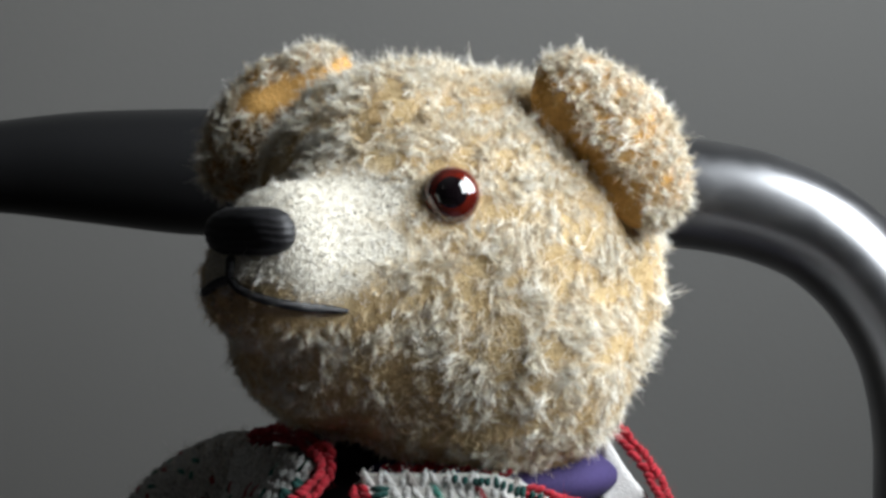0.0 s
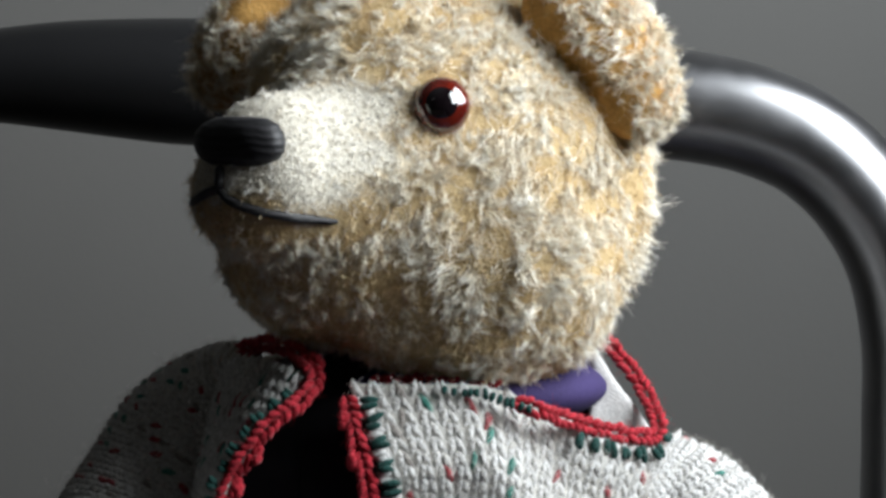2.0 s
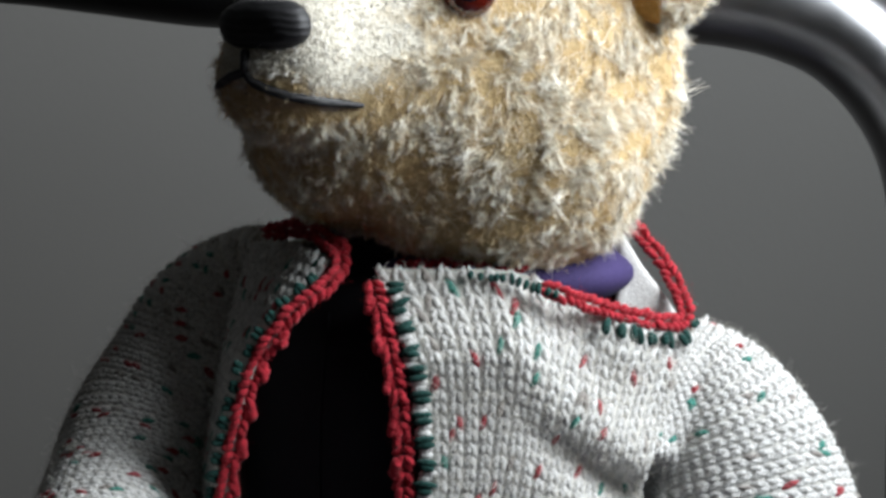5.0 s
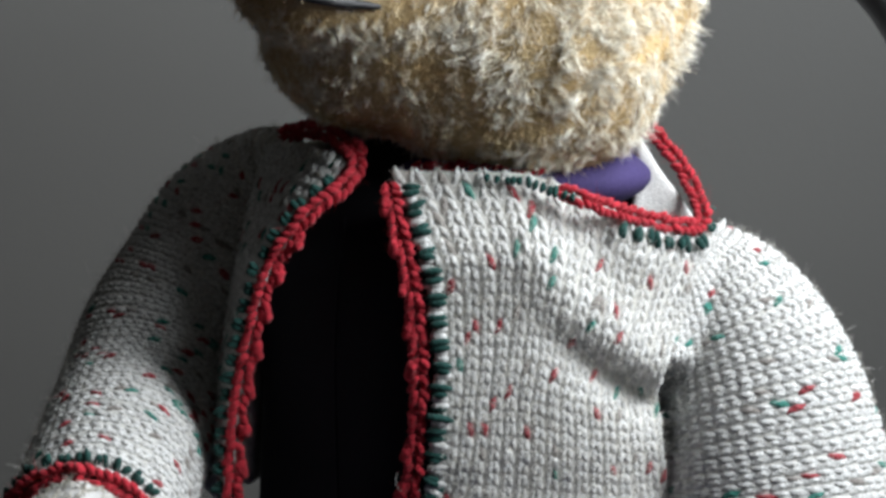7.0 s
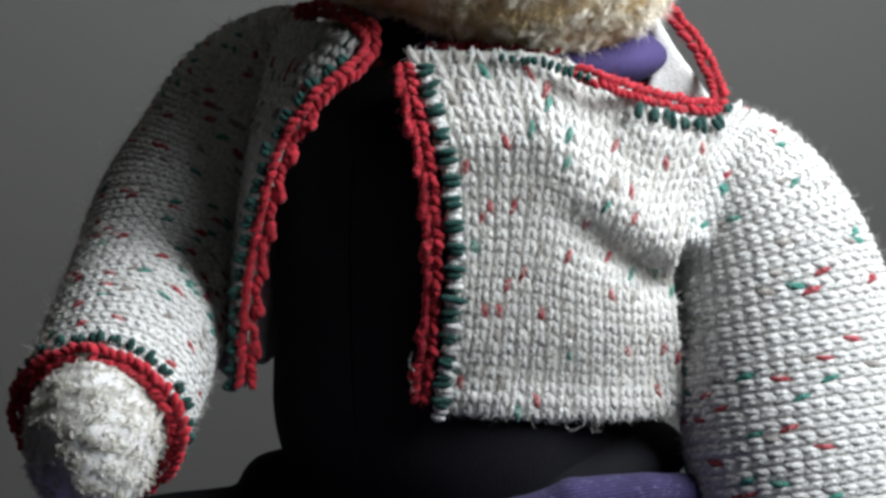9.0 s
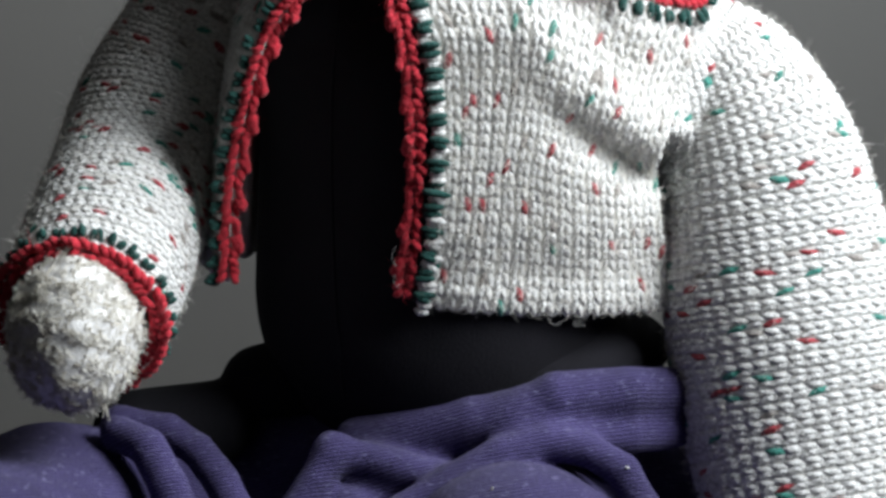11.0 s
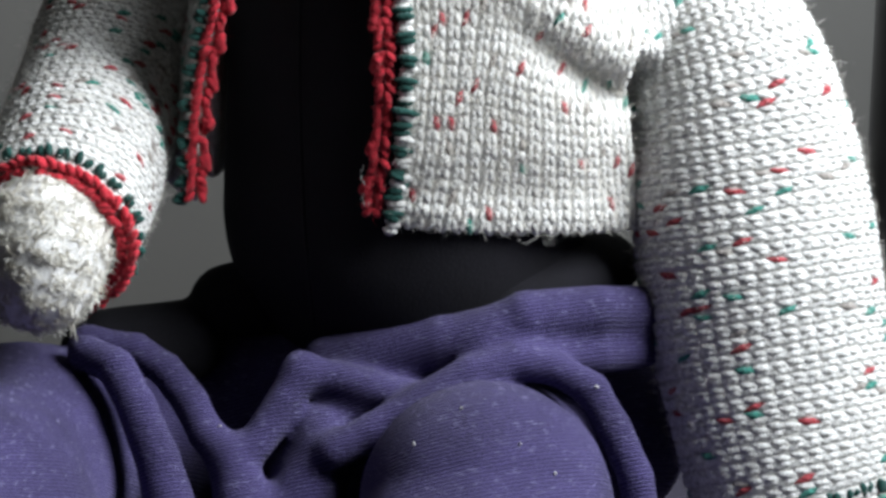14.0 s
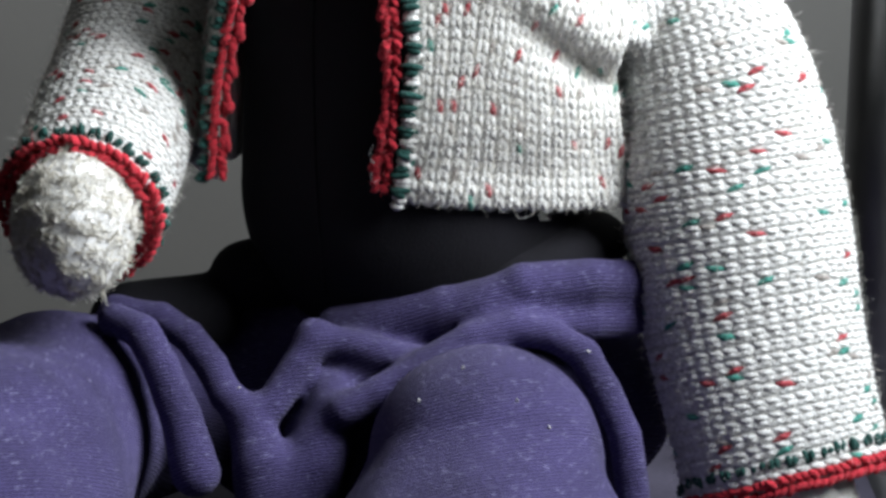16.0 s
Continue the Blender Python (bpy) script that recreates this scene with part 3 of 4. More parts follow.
def pile(name, field, verts, spacing, length, per, rng, mat, keep=None, comb=(0, 0, -0.5), lift=0.27, width=0.40):
    """Tufts of hair over a surface; keep(p): chance and length of the tufts there."""
    p = verts[rng.randint(len(verts), size=int(len(verts) * 1.0))] + rng.normal(0, 0.8, (len(verts), 3))
    want = rng.permutation(len(p))[: int(len(p) * min(1.0, (1.5 / spacing) ** 2 * 1.0))]
    p = settle(field, p[want], 4)
    p = p[np.abs(field(p)) < 0.8]
    k = np.ones(len(p)) if keep is None else keep(p)
    ok = rng.uniform(size=len(p)) < k * 1.3
    p, k = p[ok], k[ok]
    n = normals(field, p)
    flow = np.stack([wobble(p, 7, 11), wobble(p, 7, 12), wobble(p, 7, 13)], 1) * 0.7 + np.array(comb)
    flow += rng.normal(0, 0.4, flow.shape)
    flow -= (flow * n).sum(1, keepdims=True) * n
    lean = n * lift + flow * 0.9
    lean /= np.linalg.norm(lean, axis=1, keepdims=True)
    size = length * np.clip(k, 0.25, 1) * np.exp(rng.normal(0, 0.16, len(p)))
    tuft_tone = rng.uniform(0.1, 0.9, len(p))
    curl = rng.normal(0, 0.4, (len(p), 3))
    rep = np.repeat(np.arange(len(p)), per)
    m = len(rep)
    off = rng.normal(0, spacing * 0.5, (m, 3))
    off -= (off * n[rep]).sum(1, keepdims=True) * n[rep]
    way = lean[rep] - off * (0.95 / size[rep])[:, None] + rng.normal(0, 0.10, (m, 3))
    return strands(name, p[rep] + off - n[rep] * 0.2, way, size[rep] * rng.uniform(0.6, 1.15, m), np.full(m, width) * rng.uniform(0.7, 1.3, m),
                   np.clip(tuft_tone[rep] + rng.normal(0, 0.12, m), 0, 1), rng, mat, curl[rep] * 1.2 - n[rep] * 0.15 + rng.normal(0, 0.20, (m, 3)), n[rep])


def glass_eye(parent, x, z, r):
    at = front(head_field, x, z)
    n = normals(head_field, at[None])[0]
    n = n * 0.5 + np.array([-0.12, -0.85, 0.06])
    n /= np.linalg.norm(n)
    t = np.cross(n, (0, 0, 1.0))
    t /= np.linalg.norm(t)
    axes = np.array([[t, np.cross(t, n), n]])
    v, f = ball(4)
    c = at + n * 1.0

    def dome(name, centre, rad, mat):
        return raw_mesh(name, centre + (v * rad) @ axes[0], f, [mat])
    eye = part("eye", dome("eye", c, np.array([r, r, r * 0.80]), m_eye), parent, "domed amber glass eye")
    part("pupil", dome("pupil", c + n * r * 0.41, np.array([r * 0.66, r * 0.66, r * 0.46]), m_pupil), eye, "black pupil")


def cord(name, pts, field, r, mat):
    c = cubic(pts, 50 if r > 0.5 else 5)
    p = np.array([front(field, x, z) for x, z in c])
    n = normals(field, p)
    rr = np.full(len(p), r) * (1 - 0.5 * np.abs(np.linspace(-1, 1, len(p))) ** 6)
    return pipe(name, np.c_[p + n * r * 0.35, rr], mat, 10)


def bear():
    rng = np.random.RandomState(4)
    b = thing("teddy_bear", (-10, 10, -275), "old golden mohair teddy bear with worn muzzle, dressed and seated", "teddy bear")
    me, verts = nets("head", head_field, (-75, -75, -76), (75, 85, 62), 1.5, [m_skin])
    w = me.attributes.new("worn", "FLOAT", "POINT")
    w.data.foreach_set("value", worn(verts).astype(np.float32))
    head = part("head", me, b, "stuffed head with worn pale muzzle")
    seen = verts[verts[:, 1] < 55]

    def cover(p):
        mouth = np.linalg.norm((p - np.array([-44, -50, -12])) * np.array([0.28, 0.3, 1.0]), axis=1)
        patchy = smoothstep(wobble(p, 2.8, 21) + 0.6 * wobble(p, 1.4, 22), -0.8, 0.35)
        low = 0.62 + 0.38 * smoothstep(0.6 * p[:, 0] + p[:, 2], -60, -15)
        return np.clip((1 - worn(p)) * patchy * low, 0, 1) * (0.15 + 0.85 * smoothstep(mouth, 3, 11))
    part("fur", pile("fur", head_field, seen, 1.9, 3.3, 17, rng, m_fur, cover, lift=0.42, width=0.27), head, "matted cream and golden mohair pile", "stuff")
    part("nap", pile("nap", head_field, seen, 1.75, 2.0, 3, rng, m_under, lambda p: 1 - worn(p), lift=0.5, width=0.26), head, "short golden nap under the pile", "stuff")
    part("lock", pile("lock", head_field, seen, 7.5, 4.6, 22, rng, m_fur, lambda p: 0.8 * cover(p), lift=0.18, width=0.24), head, "longer bleached locks", "stuff")
    short = seen[worn(seen) > 0.3]
    part("stubble", pile("stubble", head_field, short, 1.5, 1.1, 8, rng, m_pawfur, None, lift=0.2, width=0.26), head, "sparse worn stubble", "stuff")
    for e, dims in ((EAR_R, (28.5, 17.5, 12)), (EAR_L, (28, 17.5, 12))):
        f, inner = ear_field(e, *dims)
        c = np.array(e["c"])
        me, ev = nets("ear", f, c - 38, c + 38, 1.5, [m_ear])
        ear = part("ear", me, b, "rounded plush ear with a bare golden fold")
        part("fur", pile("fur", f, ev, 1.9, 2.6, 15, rng, m_fur, lambda p, g=inner: np.clip(g(p) / 2.5, 0, 1), comb=(0.1, -0.2, 0.0), lift=0.5, width=0.24), ear, "", "stuff")
        part("nap", pile("nap", f, ev, 1.75, 1.8, 3, rng, m_under, lambda p, g=inner: np.clip(g(p) / 2.0 + 0.25, 0.12, 1), lift=0.5, width=0.26), ear, "short golden nap", "stuff")
    glass_eye(b, 2.2, 15.6, 7.9)
    # stitched nose
    at = front(head_field, -52.5, 6.2)
    turn = np.array([(0.80, -0.6, -0.02), (-0.6, -0.8, 0), (0, 0, 1.0)])

    def nose_field(p):
        q = (p - at) @ turn.T
        d = (np.sum(np.abs((q - np.array([0, -2.5, 0])) / np.array([14.8, 6.6, 7.3])) ** 2.3, axis=1) ** (1 / 2.3) - 1) * 6.5 + 0.2 * wobble(p, 2.6, 35)
        return np.maximum(d, np.abs(q[:, 2] + 0.004 * q[:, 0] ** 2 - 0.4) - 6.4) + 0.06 * np.sin(q[:, 2] * 3.6 + 0.5 * np.sin(q[:, 0] * 0.5))
    part("nose", nets("nose", nose_field, at - 19, at + 19, 0.6, [m_thread])[0], b, "black satin-stitched nose")
    for pts in ([(-56, 0), (-56, -3), (-56.3, -6)], [(-56.3, -6), (-60, -7.5), (-64.3, -10.5)], [(-56.3, -6), (-53, -9), (-46, -11.5), (-37, -13.3), (-25.5, -14.8)]):
        part("mouth_stitch", cord("mouth_stitch", pts, head_field, 1.3, m_thread), b, "black stitched mouth")
    # dotted seams along the muzzle and down the chin
    for pts, count in (([(-38, 7.5), (-30, 9.8), (-22, 11.3), (-9, 14.2)], 17), ([(-56, -9.8), (-55.8, -17), (-52.5, -26)], 9)):
        line = cubic(pts, count * 2)
        for k in range(count):
            a, e = line[2 * k], line[2 * k] * 0.45 + line[min(2 * k + 1, len(line) - 1)] * 0.55
            part("seam_stitch", cord("seam_stitch", [a, (a + e) / 2, e], head_field, 0.2, m_thread), head, "tiny dark seam stitch")

    # paws: the bear's right one rests on its lap, the other hangs below the cuff
    for field, lo, hi, per in ((lambda p: ell(p, (-103.3, -64, -159.6), (17.4, 24.5, 20.4)) + 0.6 * wobble(p, 2.4, 31), (-130, -105, -185), (-75, -35, -130), 8),
                          (lambda p: chain(p, [(102, -26, -236, 22), (107, -32, -252, 20)]) + 0.5 * wobble(p, 5, 32), (70, -65, -278), (140, 5, -208), 2)):
        me, pv = nets("paw", field, lo, hi, 1.5, [m_white])
        paw = part("paw", me, b, "cream plush paw")
        part("fur", pile("fur", field, pv, 1.7, 1.7, per, rng, m_paw, None, comb=(0.25, 0, 0.1), lift=0.14, width=0.45), paw, "matted cream pile", "stuff")
    return b


bear()


# ---- clothes ----
def body_field(p):
    return chain(p, [(-2, 26, -70, 36), (-9, 24, -100, 50), (-8, 20, -165, 54)], 14) + 0.6 * wobble(p, 14, 41)


def vest_collar_shade_field(p):
    # the added black lump stands in for shade inside the cardigan's collar
    return smin(body_field(p), ell(p, (42, 26, -75), (15, 16, 13)), 5)


def vest():
    v = thing("black_vest", (-8, 20, -220), "plain black jersey vest on the bear's body, with a black lump for the shade inside the collar", "vest")
    body = part("body", nets("body", vest_collar_shade_field, (-70, -45, -225), (65, 85, -25), 2.5, [m_black])[0], v)
    line = np.array([front(vest_collar_shade_field, x, z) for x, z in cubic([(-36, -75), (-38, -110), (-37, -150), (-34, -190)], 40)])
    part("seam", pipe("seam", np.c_[line, np.full(40, 0.5)], m_black, 8), body, "thin black front seam")
    return v


vest()


def scarf_field(p):
    d = ell(p, (9, 19, -65), (43, 42, 13.5))
    return d + 0.7 * wobble(p, 8, 51)


solo("neck_scarf", nets("neck_scarf", scarf_field, (-45, -28, -80), (56, 70, -44), 1.5, [m_navy])[0], "dark purple cotton neckerchief under the chin", "neckerchief")
def collar_field(p):
    x, y, z = p.T
    d = np.abs(y - 9 - 0.2 * (x - 50)) - 1.3
    return smax(smax(d, (x - 48) * 0.82 + (z + 56) * 0.574, 1.5), np.maximum(45 - x, -84 - z), 1.5) + 0.3 * wobble(p, 4, 52)


solo("shirt_collar", nets("shirt_collar", collar_field, (40, -6, -90), (72, 18, -50), 1.0, [m_white])[0],
     "small white cotton shirt collar beside the neckerchief", "collar")


def trouser_field(p):
    # ridges of the crumpled cloth
    d = None
    for r, pts in ((0, [(-95, -44, -193, 5), (-86, -50, -195, 5), (-79.5, -57, -204, 5.5), (-74, -62, -216, 6), (-69, -68, -232, 7)]),
                   (5, [(-96, -29, -195), (-83, -32, -196), (-74, -36, -200), (-67, -40, -208), (-62, -46, -215), (-55, -50, -220), (-48, -48, -217), (-41, -42, -207), (-37, -38, -200)]),
                   (5, [(-36, -36, -200), (-28, -36, -202), (-18, -38, -204), (-6, -40, -206)]),
                   (5, [(-27, -54, -217), (-17, -52, -212), (-3, -48, -204), (9, -44, -198), (22, -40, -195), (33, -40, -197), (43, -42, -202), (49, -46, -212), (55, -50, -224), (58, -54, -242)]),
                   (0, [(-30, -22, -201, 7), (-14, -25, -198, 8), (2, -28, -194, 9), (13, -31, -193, 8)]),
                   (7, [(13, -30, -191), (25, -30, -185), (44, -24, -185), (56, -14, -187), (72, 0, -190)]),
                   (5.5, [(13, -31, -195), (30, -32, -196), (45, -26, -197), (56, -16, -198), (72, 0, -200)]),
                   (0, [(-31, -42, -216, 8), (-34, -42, -228, 11), (-38, -44, -242, 12)]),
                   (0, [(-36, -28, -212, 7), (-22, -32, -215, 10), (-6, -32, -215, 11)]),
                   (0, [(-55, -50, -222, 6), (-50, -58, -234, 9), (-46, -64, -252, 12)]),
                   (0, [(-32, -48, -220, 6), (-37, -56, -236, 9), (-40, -64, -252, 12)])):
        c = chain(p, [(*q, r) if r else q for q in pts], 0.8)
        d = c if d is None else smin(d, c, 4.8)
    d = smin(d, ell(p, (-5, 18, -236), (80, 36, 45)), 9)
    left = chain(p, [(-88, 5, -234, 28), (-114, -40, -227, 32), (-128, -94, -231, 41), (-132, -125, -234, 40)], 8)
    right = chain(p, [(18, 0, -240, 30), (14, -76, -225, 31.5), (13, -101, -258, 54.5)], 8)
    d = smin(smin(d, left, 2), right, 2)
    return d + 0.3 * wobble(p, 7, 61) + 0.12 * wobble(p, 2.5, 62)


def trousers():
    t = thing("denim_trousers", (-5, -20, -275), "crumpled purple-blue denim trousers on the seated bear", "trousers")
    part("cloth", nets("trousers", trouser_field, (-165, -160, -275), (95, 70, -165), 1.6, [m_denim])[0], t, "creased purple denim")
    def band(p):
        return smin(smin(chain(p, [(-45, 10, -192, 11), (-60, 8, -193, 11)], 1), chain(p, [(-72, 2, -203, 12), (-94, -6, -205, 13)], 1), 2), ell(p, (2, 15, -182), (58, 42, 16)), 5) + 0.5 * wobble(p, 8, 62)
    part("waistband", nets("waistband", band, (-108, -40, -218), (75, 70, -155), 2.0, [m_black])[0], t, "black gathered waistband")
    return t


trousers()


def tube_surface(rows, start=0.0, squash=1.0):
    """A sleeve through rows of (x, y, z, radius): u goes round, v along."""
    c = even(rows, 2.0)
    t = np.gradient(c[:, :3], axis=0)
    t /= np.linalg.norm(t, axis=1, keepdims=True)
    ref = np.array([1.0, 0, 0])
    e1 = ref - (t @ ref)[:, None] * t
    e1 /= np.linalg.norm(e1, axis=1, keepdims=True)
    e2 = np.cross(t, e1)
    s = np.linspace(0, 1, len(c))

    def at(v, a):
        return np.stack([np.interp(v, s, a[:, k]) for k in range(a.shape[1])], -1)

    def f(u, v):
        v2 = np.clip(v, 0, 1)
        a = 2 * np.pi * (u + start)
        o, x, y = at(v2, c), at(v2, e1), at(v2, e2)
        p = o[..., :3] + o[..., 3:4] * (np.cos(a)[..., None] * x + squash * np.sin(a)[..., None] * y)
        p = p + ((v - v2) * len(c) * 2.0)[..., None] * at(v2, t)
        q = p.reshape(-1, 3)
        return p + (0.9 * wobble(q, 11, 71)).reshape(p.shape[:-1])[..., None] * np.array([0.5, -0.8, 0.2])
    return f


RIGHT_SLEEVE = [(60, 16, -88, 10), (66, 15, -93, 18), (73.5, 13, -104, 25), (79.7, 10, -118, 29.7), (84, 6, -134, 33), (88, 1, -155, 35.5), (92, -6, -180, 36), (97, -14, -205, 35), (102, -22, -228, 34), (106, -27, -243, 33.5)]
LEFT_SLEEVE = [(-52, 28, -65, 11), (-60, 32, -69, 17), (-72, 34, -82, 22.5), (-81, 29, -99, 24.5), (-90, 19, -116, 26), (-95, 1, -133, 26), (-98.5, -28, -146, 26.3), (-101, -46, -154, 25), (-102.3, -54, -157, 24.2)]


def depth_map(field, xs, zs, y0=-70.0, far=60.0):
    """The front of a shape as a grid of depths."""
    x, z = np.meshgrid(xs, zs, indexing="ij")
    p = np.stack([x.ravel(), np.full(x.size, y0), z.ravel()], -1)
    for _ in range(60):
        p[:, 1] = np.minimum(p[:, 1] + 0.85 * np.maximum(field(p), 0), far)
    return p[:, 1].reshape(x.shape)


SHOULDER_X, SHOULDER_Z = np.arange(10.0, 121.0, 1.5), np.arange(-185.0, -40.0, 1.5)
SHOULDER = depth_map(lambda p: 0.8 * chain(p * np.array([1, 1.25, 1]) - np.array([0, 3.0, 0]), [(x, y, z, r - 2.6) for x, y, z, r in RIGHT_SLEEVE[:7]], 6), SHOULDER_X, SHOULDER_Z)


def shoulder_depth(x, z):
    i = np.clip((x - SHOULDER_X[0]) / 1.5, 0, len(SHOULDER_X) - 1.001)
    j = np.clip((z - SHOULDER_Z[0]) / 1.5, 0, len(SHOULDER_Z) - 1.001)
    a, b = i.astype(int), j.astype(int)
    f, g = i - a, j - b
    return (SHOULDER[a, b] * (1 - f) + SHOULDER[a + 1, b] * f) * (1 - g) + (SHOULDER[a, b + 1] * (1 - f) + SHOULDER[a + 1, b + 1] * f) * g


def join_x(z):
    """Where the front passes into the sleeve, from the armpit up to the neck."""
    return np.interp(z, [-122, -112, -100, -88, -78, -70], [50, 53, 57, 62, 69, 74])


def front_depth(x, z):
    y = -39 + 0.0070 * (x + 8) ** 2 + 13 * smoothstep(z, -86, -60) + 5 * smoothstep(z, -135, -160)
    y = y - 2.2 * np.exp(-((z + 155 + 0.1 * x) / 5.5) ** 2)
    # the fold that runs from the chest down to the armpit, with a hollow below it
    s = (x - 16) * 0.59 + (z + 98) * 0.81
    w = smoothstep(x, 10, 36) * (1 - 0.6 * smoothstep(x, 52, 66))
    y = y + w * (-4.5 * np.exp(-((s - 8) / 8) ** 2) + 7.5 * np.exp(-((s + 3) / 5) ** 2) * (0.5 + 0.5 * smoothstep(x, 20, 45)))
    y = y + 2.0 * smoothstep(x, 0, 20) * np.sin(x * 0.21 + z * 0.06) * np.exp(-((z + 76) / 12) ** 2)
    return y + 0.5 * np.sin(x * 0.16 + z * 0.05) + 0.5 * np.sin(z * 0.13 + 1)


def panel_right(u, v):
    """The bear's left front of the cardigan: from the opening round to the arm, hem to neckline."""
    xl = -14.0 + 5.5 * np.sin(np.pi * np.clip(v, 0, 1) ** 0.9) - 8.5 * smoothstep(v, 0.72, 1.0)
    lo = -157.5 - 7.5 * u
    hi = -60.5 - 17.5 * smoothstep(u, 0.30, 0.85)
    z = lo + (hi - lo) * v
    xr = np.where(z > -122, join_x(z), 50 + 0.12 * (-122 - z)) + 1.5
    x = xl + (xr - xl) * u
    y = front_depth(x, z)
    k = 0.5 + 11 * smoothstep(z, -121, -100)
    blend = smin(y, shoulder_depth(x, z), k)
    return np.stack([x, np.where(z > -121, blend, y), z], -1)


def shoulder_blend(f):
    """The upper sleeve drawn into the front of the cardigan."""
    def g(u, v):
        p = f(u, v)
        x, y, z = p[..., 0], p[..., 1], p[..., 2]
        side = front_depth(x, z) + 45 * smoothstep(x, 62, 92)
        k = 0.5 + 11 * smoothstep(z, -121, -100)
        w = smoothstep(z, -121, -112) * smoothstep(y, 16, 6)
        out = p.copy()
        out[..., 1] = y + w * (smin(y, side, k) - y)
        return out
    return g


def panel_left(u, v):
    """The bear's right front: a narrow strip that turns away to the side."""
    z = -154 + 95 * v
    edge = np.interp(v, [0, 0.15, 0.35, 0.52, 0.7, 0.87, 1.0], [-66, -66, -64.5, -61, -56, -45, -35])
    back = -82 + 20 * v
    x = edge + (back - edge) * np.sin(u * np.pi / 2) * (0.55 + 0.45 * u)
    y = np.interp(v, [0, 0.5, 0.85, 1.0], [-25, -28, -28, -20]) + 52 * np.abs(u) ** 1.4
    z = z + (5 * np.sin(0.9 * np.pi * np.clip(u, 0, 1)) - 4 * np.abs(u)) * np.clip(v, 0, 1) ** 3
    return np.stack([x, y, z], -1)


def cardigan():
    rng = np.random.RandomState(9)
    c = thing("knitted_cardigan", (-5, 20, -170), "hand-knitted cream cardigan flecked red and green, with crocheted red edging", "cardigan")
    def mirror(s):
        return lambda u, v: s(1 - u, v)
    front_r = part("front", sheet("front", panel_right, 50, 60, m_lining, -0.35), c, "cream stocking-stitch front")
    part("stitches", knit("front_stitches", panel_right, 16, 28, rng, size=4.6), front_r, "cream wool stitches with red and green flecks", "stuff")
    part("fuzz", fuzz("fuzz", panel_right, 24000, rng), front_r, "", "stuff")
    front_l = part("front", sheet("front", mirror(panel_left), 30, 40, m_lining, -0.3), c, "cream front turned to the side")
    part("stitches", knit("front_stitches", mirror(panel_left), 13, 32, rng, 0.1, 4.3), front_l, "cream wool stitches with red and green flecks", "stuff")
    for rows, around, along, size, fleck in ((RIGHT_SLEEVE, 44, 42, 4.5, 0.06), (LEFT_SLEEVE, 46, 34, 4.1, 0.13)):
        s = tube_surface([(x, y, z, r - 2.6) for x, y, z, r in rows], 0.25, 0.8 if rows is RIGHT_SLEEVE else 1.0)
        whole = None
        if rows is RIGHT_SLEEVE:
            s = shoulder_blend(s)
            whole = lambda p: (p[:, 0] > join_x(p[:, 2]) - 1.5) | (p[:, 2] < -116) | (p[:, 1] > 12)
        turned = lambda u, v, f=s: f(1 - v, u)
        sleeve = part("sleeve", sheet("sleeve", s, 60, 60, m_lining, -0.35), c, "plump knitted sleeve")
        part("stitches", knit("sleeve_stitches", turned, along, around, rng, fleck, size, whole), sleeve, "cream wool stitches with red and green flecks", "stuff")
        part("fuzz", fuzz("fuzz", s, 15000, rng), sleeve, "", "stuff")
        ring = s(np.linspace(0, 1, 49)[:-1] * 1.0, np.full(48, 1.015))
        loop = np.vstack([ring, ring[:1]])
        axis = np.array(rows[-1][:3]) - np.array(rows[-2][:3])
        band = part("cuff_edging", crochet("cuff_edging", loop, axis * 0.2 + np.array([0, -20.0, 6]), 5.6, rng, m_red, 2.4), c, "red crocheted cuff")
        part("fuzz", edge_fuzz("fuzz", loop, 5.6, 2000, rng, m_red), band, "", "stuff")
        ring = s(np.linspace(0, 1, 49)[:-1] * 1.0, np.full(48, 0.985))
        part("cuff_stitches", stitches("cuff_stitches", np.vstack([ring, ring[:1]]), 1, axis * 0.2 + np.array([0, -20.0, 6]), 3.0, rng, m_green, 5.0), c, "dark green blanket stitches")
    # edging of the opening and the neck
    lap_r = [(-23, -31, -65), (-20.5, -36, -74), (-16.5, -40, -90), (-14.5, -41, -108), (-14.5, -40.5, -122), (-15.5, -39, -138), (-17.5, -37, -154)]
    lap_l = [(-54, 16, -55), (-46, 4, -52.5), (-38.5, -10, -53), (-32.5, -20, -59), (-36, -27, -65), (-45, -31, -72), (-55, -31, -87), (-60, -30, -104), (-64, -28, -125), (-65.5, -27, -143), (-66, -27, -153)]
    under = [(-16, -15, -61.5), (0, -19, -61), (18, -21, -62.5)]
    neck = [(24, -28, -65.5), (31, -28, -68), (40, -22, -71.5), (51, -13, -75.5), (60, -5, -77.5), (64, 0, -77), (63.5, 6, -72), (59, 14, -63), (54, 18, -57), (50, 20, -53)]
    band = part("edging", crochet("edging", lap_r, (0, -1, 0), 5.0, rng, m_red, bobble=-1), c, "red crocheted edging with bobbles")
    part("fuzz", edge_fuzz("fuzz", lap_r, 5.0, 2500, rng, m_red), band, "", "stuff")
    band = part("edging", crochet("edging", lap_l, (0.3, -1, 0), 5.2, rng, m_red, bobble=1), c, "red crocheted edging")
    part("fuzz", edge_fuzz("fuzz", lap_l, 5.2, 2500, rng, m_red), band, "", "stuff")
    band = part("edging", crochet("edging", neck, (0.1, -1, 0.3), 4.8, rng, m_red), c, "red crocheted neck edging")
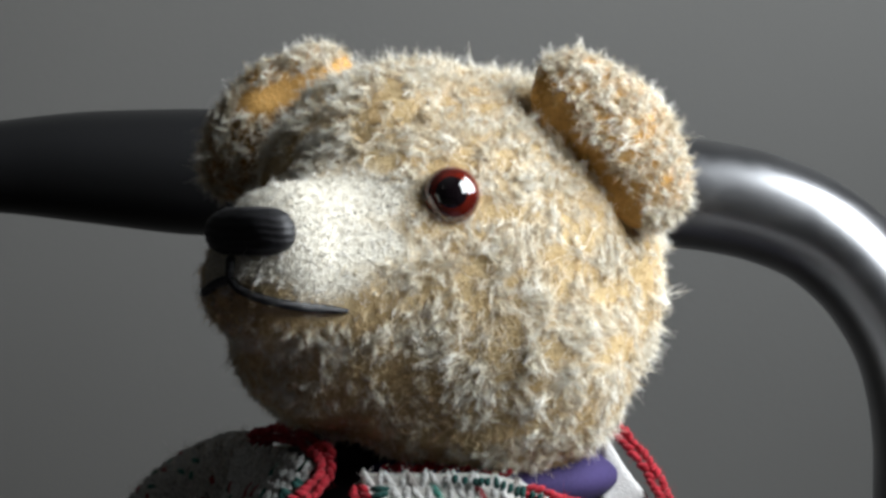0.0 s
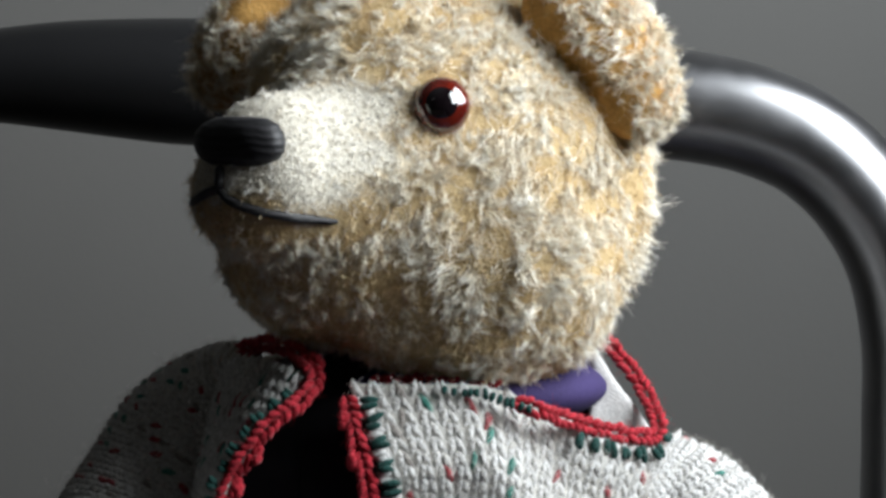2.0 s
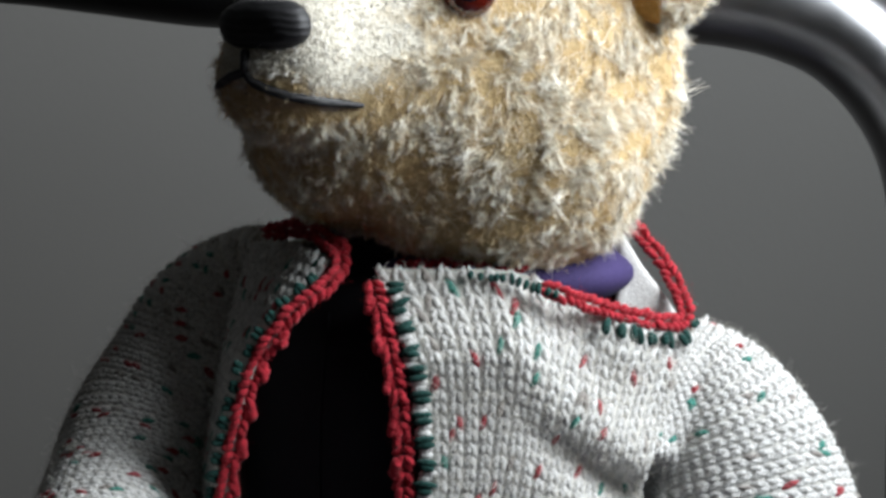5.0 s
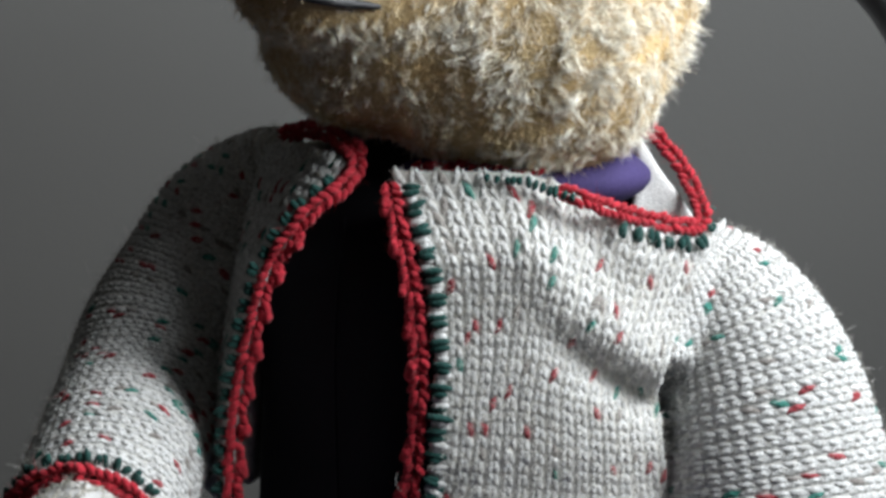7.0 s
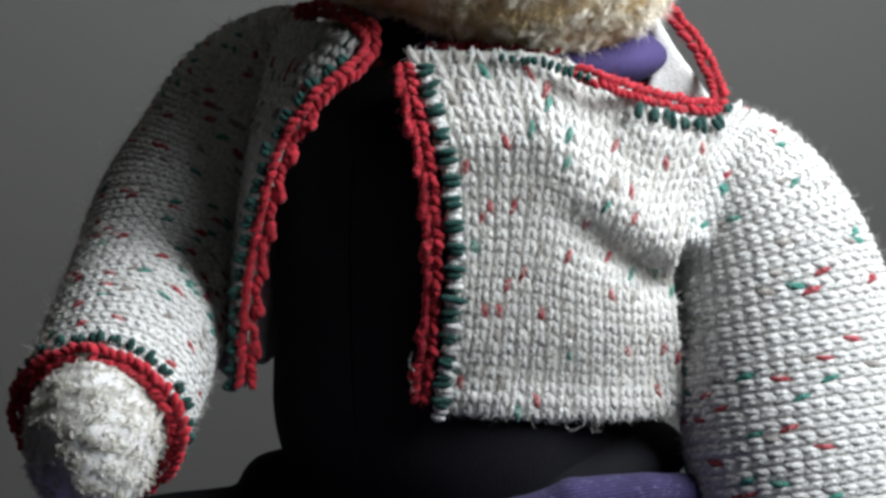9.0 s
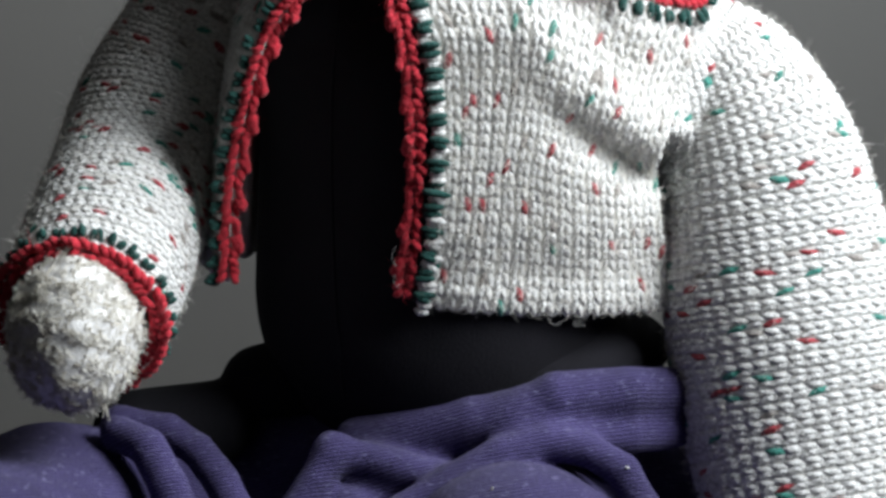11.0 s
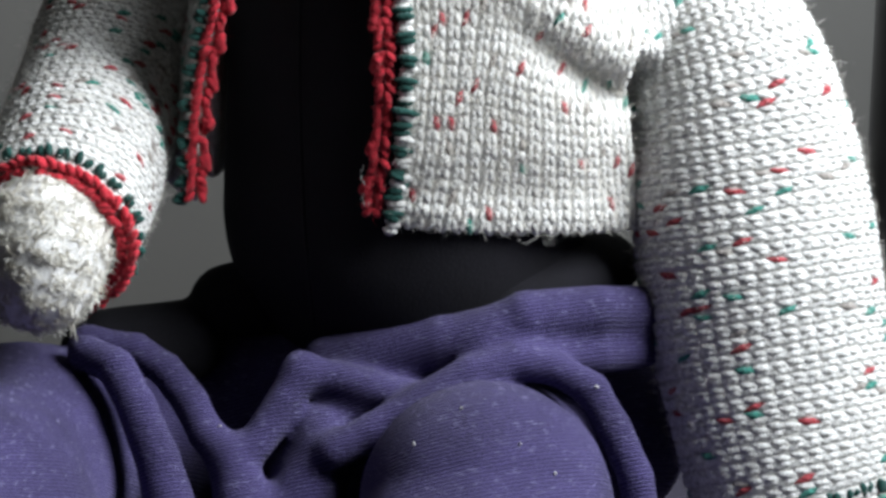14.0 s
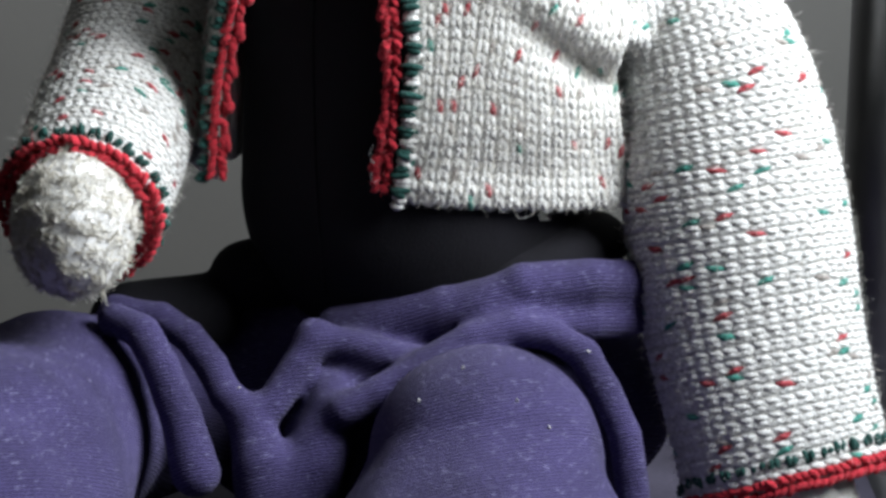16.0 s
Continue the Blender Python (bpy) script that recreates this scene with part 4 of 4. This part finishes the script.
    part("fuzz", edge_fuzz("fuzz", neck, 4.8, 2500, rng, m_red), band, "", "stuff")
    part("edging", crochet("edging", under, (0, -1, 0.3), 4.5, rng, m_red), c, "red crocheted neck edging")
    part("blanket_stitches", stitches("blanket_stitches", [(x + 3.2, y - 1, z) for x, y, z in lap_r], -1, (0, -1, 0), 4.6, rng, m_green, 6.0), c, "dark green blanket stitches")
    part("edge_loop", stitches("edge_loop", [(x + 3.6, y, z - 3) for x, y, z in lap_r], -1, (0, -1, 0), 4.0, rng, m_cream, 6.0, 1.45), c, "cream edge loops", "stuff")
    part("blanket_stitches", stitches("blanket_stitches", [(x - 2.2, y + 1, z) for x, y, z in lap_l[4:]], 1, (0.3, -1, 0), 3.4, rng, m_green, 5.2), c, "dark green blanket stitches")
    part("blanket_stitches", stitches("blanket_stitches", [(x, y - 2, z - 2.6) for x, y, z in neck[2:7]], 1, (0.1, -1, 0.3), 3.6, rng, m_green, 6.0), c, "dark green blanket stitches")
    part("blanket_stitches", stitches("blanket_stitches", [(4, -27.5, -61), (14, -28, -62), (25, -29.5, -65)], 1, (0, -1, 0.3), 2.4, rng, m_green, 4.5, 1.1), c, "dark green neck stitches")
    # the back, which closes the garment round the body
    def back(p):
        d = np.abs(body_field(p) - 5.5) - 2.0
        return np.maximum(np.maximum(d, 28 - p[:, 1]), np.maximum(p[:, 2] + 58, -162 - p[:, 2]))
    part("back", nets("back", back, (-80, 5, -170), (75, 95, -50), 2.5, [m_lining])[0], c, "cream knitted back")
    return c


cardigan()


# ---- lint and loose threads ----
def loose_threads():
    rng = np.random.RandomState(21)
    for start, steps in (((-19, -41, -146), [(-3, -2, 4), (-4, 0, 9), (-2, 1, 15)]), ((-18, -40, -151), [(-4, -1, -2), (-6, 0, 3), (-5, 1, 7)]),
                         ((22, -36, -161.5), [(3, -1, -3), (8, -1, -3.5), (11, 0, -1)]), ((29, -35, -162), [(2, -1, -4), (5, -1, -3), (9, 0, -4)])):
        pts = [start] + [tuple(np.array(start) + np.array(s) * 0.35) for s in steps]
        c = cubic(pts, 24)
        solo("loose_thread", pipe("loose_thread", np.c_[c, np.full(24, 0.045)], m_white, 5), "fine pale thread hanging from the knitted edge", "thread", group="loose threads")
    for x, z in ((-5, -202), (7, -194), (31, -207), (22, -200), (-58, -212), (44, -200)):
        c = front(trouser_field, x, z) + np.array([0, -0.3, 0.2])
        a = rng.normal(size=3)
        a /= np.linalg.norm(a)
        b = np.cross(a, (0.2, 1, 0.1))
        b /= np.linalg.norm(b)
        solo("lint_speck", beads("lint_speck", np.array([c]), np.array([[a, b, np.cross(a, b)]]), np.array([[0.65, 0.3, 0.28]]), [m_white], seed=3), "tiny white lint speck on the purple denim", "lint", group="lint specks")


loose_threads()
